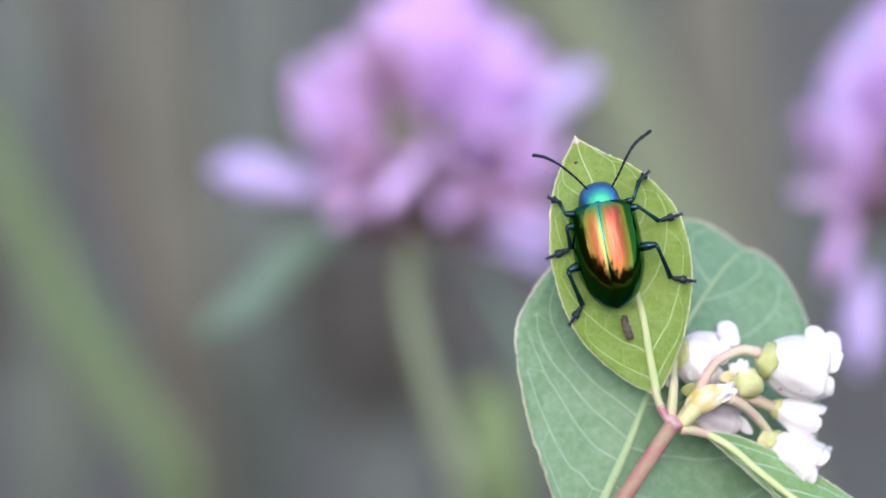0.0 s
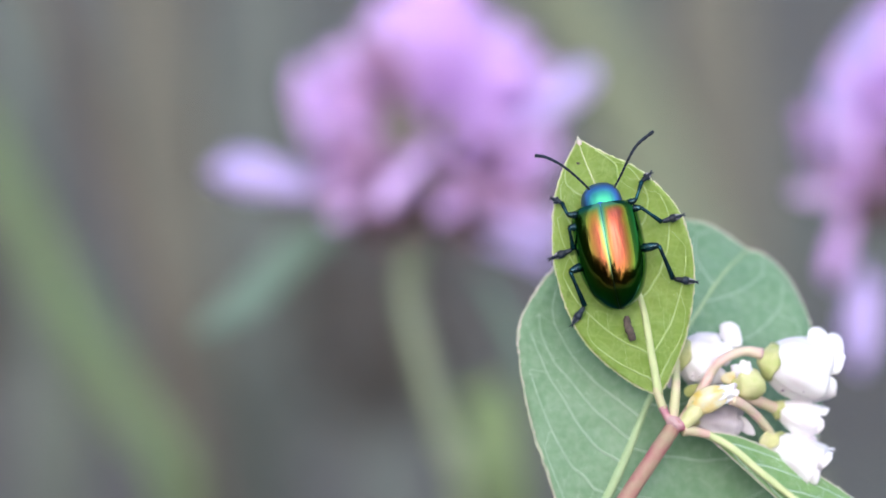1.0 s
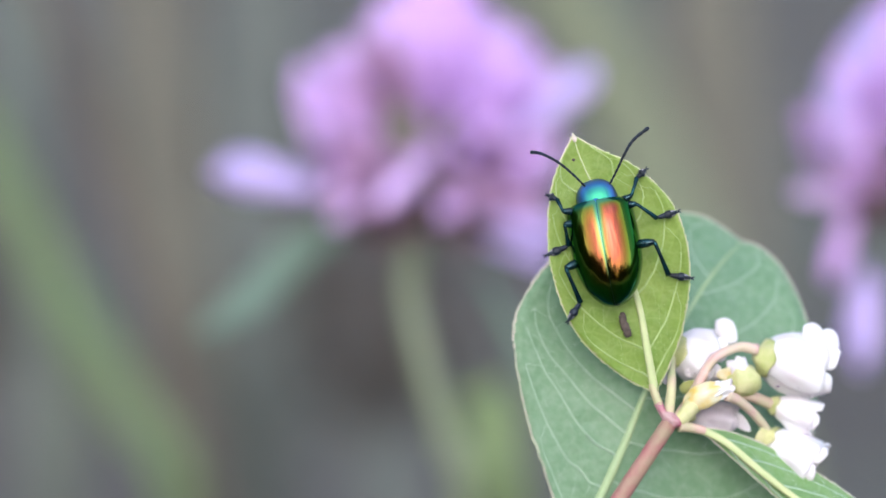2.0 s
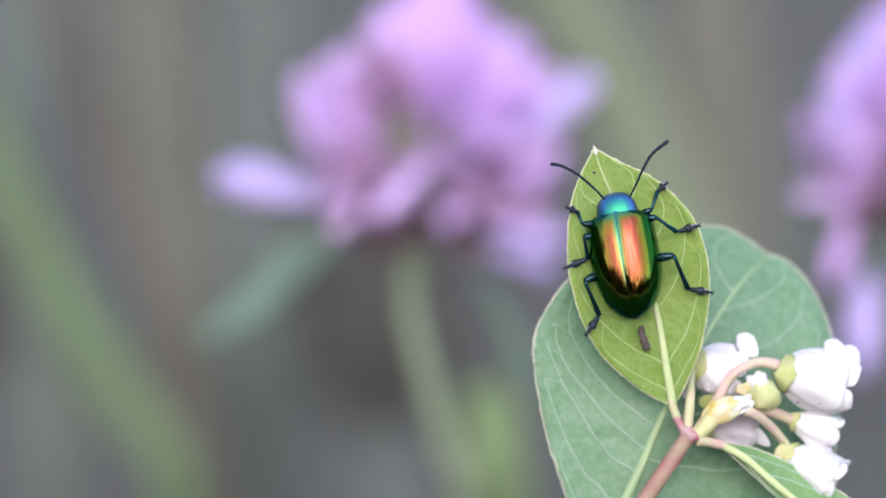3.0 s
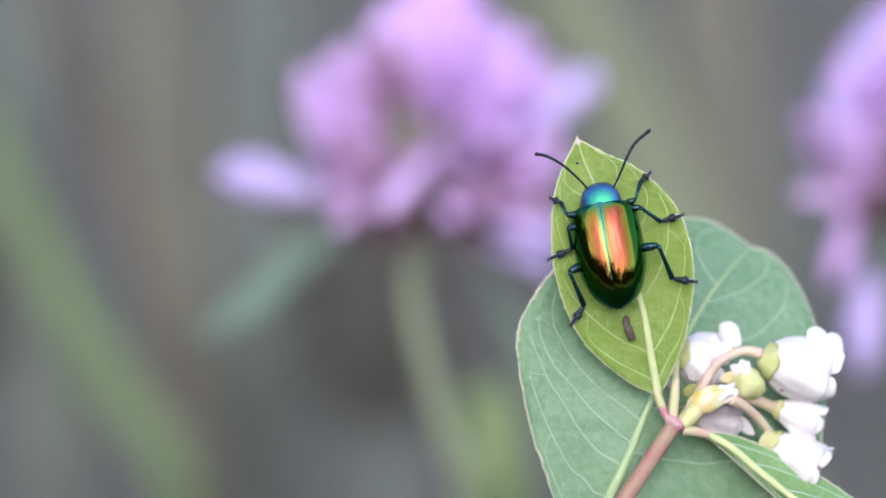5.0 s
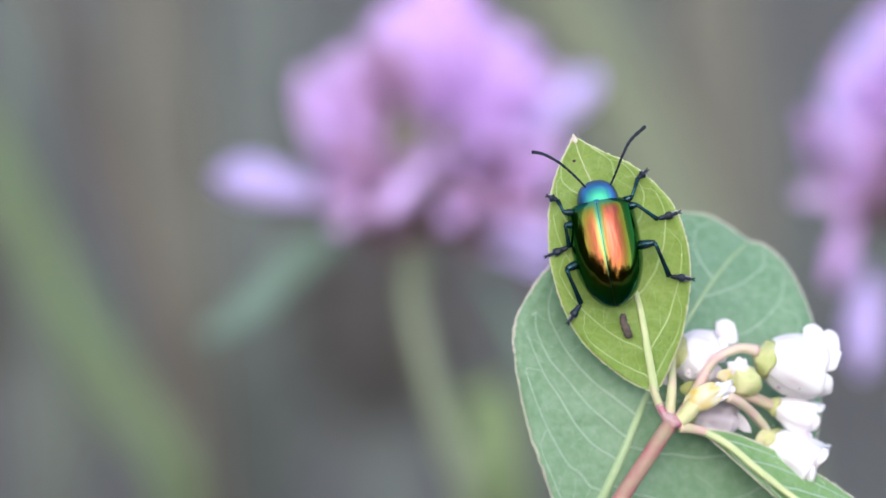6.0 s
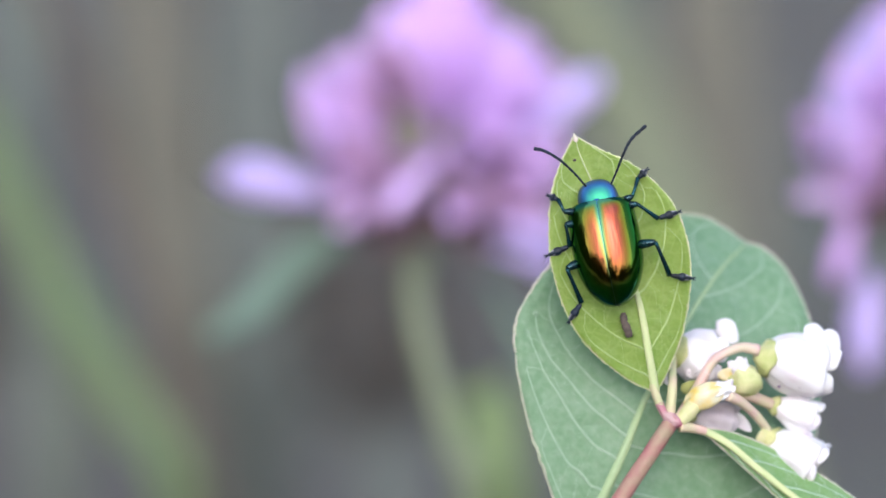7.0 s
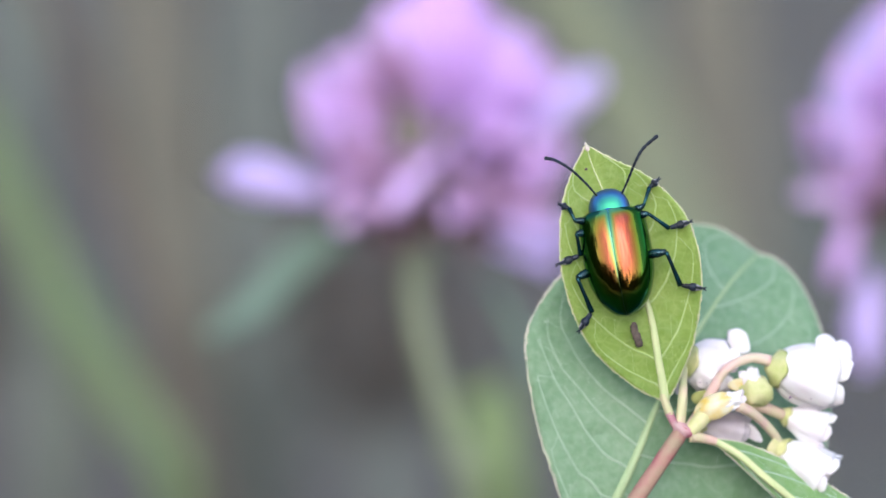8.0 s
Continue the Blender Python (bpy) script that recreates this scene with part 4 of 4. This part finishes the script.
def tuft(label, foot, height, spread, blades, seed):
    """A low brown tuft on the ground, added to give a dark blurred patch."""
    rng = random.Random(seed)
    ob = thing("grass_tuft", Matrix.Translation(foot), label, "grass", "grass tufts on the bare soil")
    for i in range(blades):
        bm = bmesh.new()
        a = rng.uniform(0, 6.28)
        r = spread * math.sqrt(rng.random())
        low = Vector(foot) + Vector((r * math.cos(a) * 0.5, r * math.sin(a) * 0.5, -0.01))
        top = Vector(foot) + Vector((r * math.cos(a) * 1.6, r * math.sin(a) * 1.6, height * rng.uniform(0.6, 1)))
        mid = low.lerp(top, 0.5) + Vector((0, 0, height * 0.15))
        tube(bm, spline([to_plane(p) for p in (low, mid, top)], 6), (4.0, 3.2, 0.6), 4, 0.3)
        part("blade", bm, M_BROWN_GRASS, ob)
    return ob


tuft("low brown grass tuft added as a dark patch", (-0.10, 1.33, 0), 0.10, 0.05, 18, 1)
tuft("low brown grass tuft added as a dark patch", (-0.055, 1.40, 0), 0.09, 0.05, 18, 2)
tuft("low brown grass tuft added as a dark patch", (-0.03, 1.27, 0), 0.08, 0.05, 16, 3)
tuft("low brown grass tuft added as a dark patch", (-0.24, 1.34, 0), 0.12, 0.04, 14, 4)


blade("broad green grass blade", [(-114.33, 40.22, -480), (-98.81, 11.77, -480), (-84.59, -15.39, -480), (-71.65, -36.09, -480), (-60.01, -59.37, -480)], 11, M_BG_GRASS)
blade("thin dull grass blade", [(-100.22, 71.91, -500), (-99.56, 32.03, -500), (-96.24, -15.82, -500), (-92.25, -61.01, -500)], 13, M_BG_DULL)
blade("wide teal-grey grass blade", [(-52.99, 94.68, -700), (-55.53, 47.42, -700), (-56.37, -20.08, -700)], 24, M_BG_TEAL)
blade("dead brown grass stalk", [(-89.41, 64.15, -420), (-78.74, 41.62, -420), (-66.88, 7.23, -420), (-57.39, -23.6, -420), (-47.91, -54.43, -420)], 5, M_BROWN_GRASS)
blade("pale olive grass blade", [(20.13, 89.65, -650), (41.5, 60.89, -650), (61.27, 17.74, -650), (79.25, -28.61, -650), (92.44, -73.35, -650)], 25, M_BG_PALE)
blade("pale olive grass blade", [(-99.69, 119.67, -800), (-95.96, 71.13, -800), (-90.36, 20.72, -800), (-82.89, -33.42, -800)], 30, M_STRAW)
blade("fresh green leaf low in the grass", [(6.9, -25.2, -330), (9.02, -31.5, -330), (9.84, -41.9, -330), (11.99, -53.64, -335)], 10, M_BG_YELLOW)
blade("low olive grass blade", [(-100.16, -30.02, -600), (-101.67, -48.12, -600), (-103.18, -69.24, -600)], 14, M_BG_OLIVE)
blade("low olive grass blade", [(-17.55, -57.21, -700), (-15.86, -70.71, -700), (-14.18, -87.59, -700)], 18, M_BG_TEAL)
blade("straw-coloured dry grass blade", [(93.31, 122.97, -900), (97.81, 71.82, -900), (101.49, 28.85, -900), (105.58, -12.07, -900), (109.67, -73.46, -900)], 34, M_STRAW)


# ---- sway in the wind ----
TIP_AT = Vector((10.35, 8.55, -3))
LEAF_FOOT = Vector((9.89, -25.45, -8))


def sway(right, down):
    """The sprig when its top leaf's tip has moved so many millimetres; lean and slight twist, about the tip, fit the
    camera's view.
    """
    turn = Matrix.Translation(TIP_AT + Vector((right, -down, 0))) @ Matrix.Rotation(-right * 0.0081, 4, 'Z') @ Matrix.Rotation(-right * 0.022, 4, 'Y') @ Matrix.Translation(-TIP_AT)
    big, small = Matrix.Scale(MM, 4), Matrix.Scale(1 / MM, 4)
    return PLANE @ big @ turn @ small @ PLANE.inverted()


def shift(ob, right, down):
    m = Matrix.Translation((PLANE.to_3x3() @ Vector((right, -down, 0))) * MM)
    return m @ REST[ob]


def motions():
    calm = [(0, 0, 0), (0.1, 0.13, 0.04), (0.2, 0, 0), (0.3, 0.13, 0.04), (0.4, 0.22, 0.09), (0.5, 0, 0), (0.6, 0, 0), (0.8, -0.09, -0.04), (0.9, 0, 0), (1, 0.2, 0.06), (1.1, 0.13, 0.09), (1.2, 0, 0), (1.3, -0.09, -0.13), (1.4, -0.22, -0.17), (1.5, -0.13, -0.13), (1.6, -0.13, -0.17), (1.7, -0.35, -0.3)]
    gusts = [(2.8, 0.61, 0.22), (2.9, 0.74, 0.35), (3, 1.47, 0.78), (3.1, 1.34, 0.65), (3.2, 0.43, 0), (3.3, 0.82, 0.52), (3.4, 0.74, 0.43), (3.5, 0.06, 0), (3.6, 0.43, 0.17), (3.7, 0.65, 0.22), (3.8, 0.48, 0.17), (3.9, 0.91, 0.39), (4, 0.82, 0.41), (4.1, 0.43, 0.09), (4.2, 0.22, 0.09), (4.3, 0.39, 0.04), (4.4, 0.69, 0.22), (4.5, 0.87, 0.35), (4.6, 0.48, 0.09), (4.7, 0.13, 0.04)]
    late = [(5.8, 0.17, 0.09), (5.9, 0, -0.09), (6, -0.13, -0.13), (6.1, 0, -0.13), (6.2, -0.43, -0.39), (6.3, -0.43, -0.39), (6.4, -0.13, -0.17), (6.5, -0.13, -0.26), (6.6, 0.13, -0.04), (6.7, 0.04, -0.13), (6.8, -0.69, -0.48), (6.9, -0.17, -0.22), (7, -0.09, -0.19), (7.1, -0.13, -0.17), (7.2, 0.39, 0.09), (7.3, 0.35, 0.04), (7.4, 0.48, 0.13), (7.5, 0.76, 0.48), (7.7, 0.39, 0.13), (8, 0.82, 0.52)]
    for ob in (plant, beetle, dung):
        walk(ob, [(t, sway(a, b) @ REST[ob]) for t, a, b in calm + gusts + late])
    for ob, root, turns in ((feeler_a, FEELER_A, [(0, 0), (1.5, -0.5), (3, -1), (3.5, -2), (4.5, -2), (6.5, -1.6), (7, -4.4), (7.5, -4), (8, -4)]),
                            (feeler_b, FEELER_B, [(0, 0), (1.5, 0), (3.5, 1.2), (4.5, 1.7), (6.5, 4.2), (7, 3.8), (8, 3.4)])):
        # each feeler turns about its root on the head
        hinge = REST[beetle].inverted() @ PLANE @ Matrix.Translation(Vector(root) * MM)
        walk(ob, [(t, hinge @ Matrix.Rotation(radians(a), 4, 'Z') @ hinge.inverted()) for t, a in turns])
    # the broad leaf bends a little about its foot: turns to the right and upwards
    hinge = REST[plant].inverted() @ PLANE @ Matrix.Translation(LEAF_FOOT * MM)
    bends = [(0, 0, 0), (1, 0, 0), (1.5, -0.2, 0.6), (1.7, 0, 0.6), (2.8, 0.3, 1.8), (3, 0, 2.2), (3.5, 1, 0.8), (4, 0.2, 0.7), (4.5, 0, 1.9), (4.7, 0.4, 1.6), (5.8, 1.8, 2.5), (6, 2.1, 2.5), (6.5, 2.9, 1.4), (7, 1.1, 1.3), (7.5, 0.4, 1.5), (8, 0.3, 1.0)]
    walk(broad_leaf, [(t, hinge @ Matrix.Rotation(radians(-a), 4, 'Y') @ Matrix.Rotation(radians(b), 4, 'X') @ hinge.inverted()) for t, a, b in bends])
    back = [(0, 0, 0), (0.5, 0, 0), (1, -0.14, 0), (1.5, -0.21, 0), (1.7, -0.21, 0), (2.8, 1.4, 0.98), (2.9, 1.19, 1.12), (3, 0.14, 0.98), (3.1, 0.07, 0.56), (3.2, -0.56, 0.42), (3.3, -0.42, 0.42), (3.4, 0.21, 0.56), (3.5, 2.65, 0.42), (3.6, 2.37, 0.49), (3.7, 0.63, 0.42), (3.8, 0.28, 0.42), (4, 1.68, 0.49), (4.2, 1.26, 0.42), (4.4, 0.49, 0.35), (4.5, 0.21, 0.42), (4.7, 0.7, 0.35), (5.8, -0.35, 0.84), (6, 0.49, 0.84), (6.2, 0.35, 0.84), (6.5, 0.42, 0.84), (6.8, 1.33, 0.7), (7, 0.91, 0.7), (7.2, 1.95, 0.56), (7.4, 1.19, 0.49), (7.5, 0, 0.49), (7.8, 0.91, 0.49), (8, 0.98, 0.49)]
    walk(flower_a, [(t, shift(flower_a, a, b)) for t, a, b in back])
    walk(flower_b, [(t, shift(flower_b, a * 0.55, b * 0.55)) for t, a, b in back])


motions()
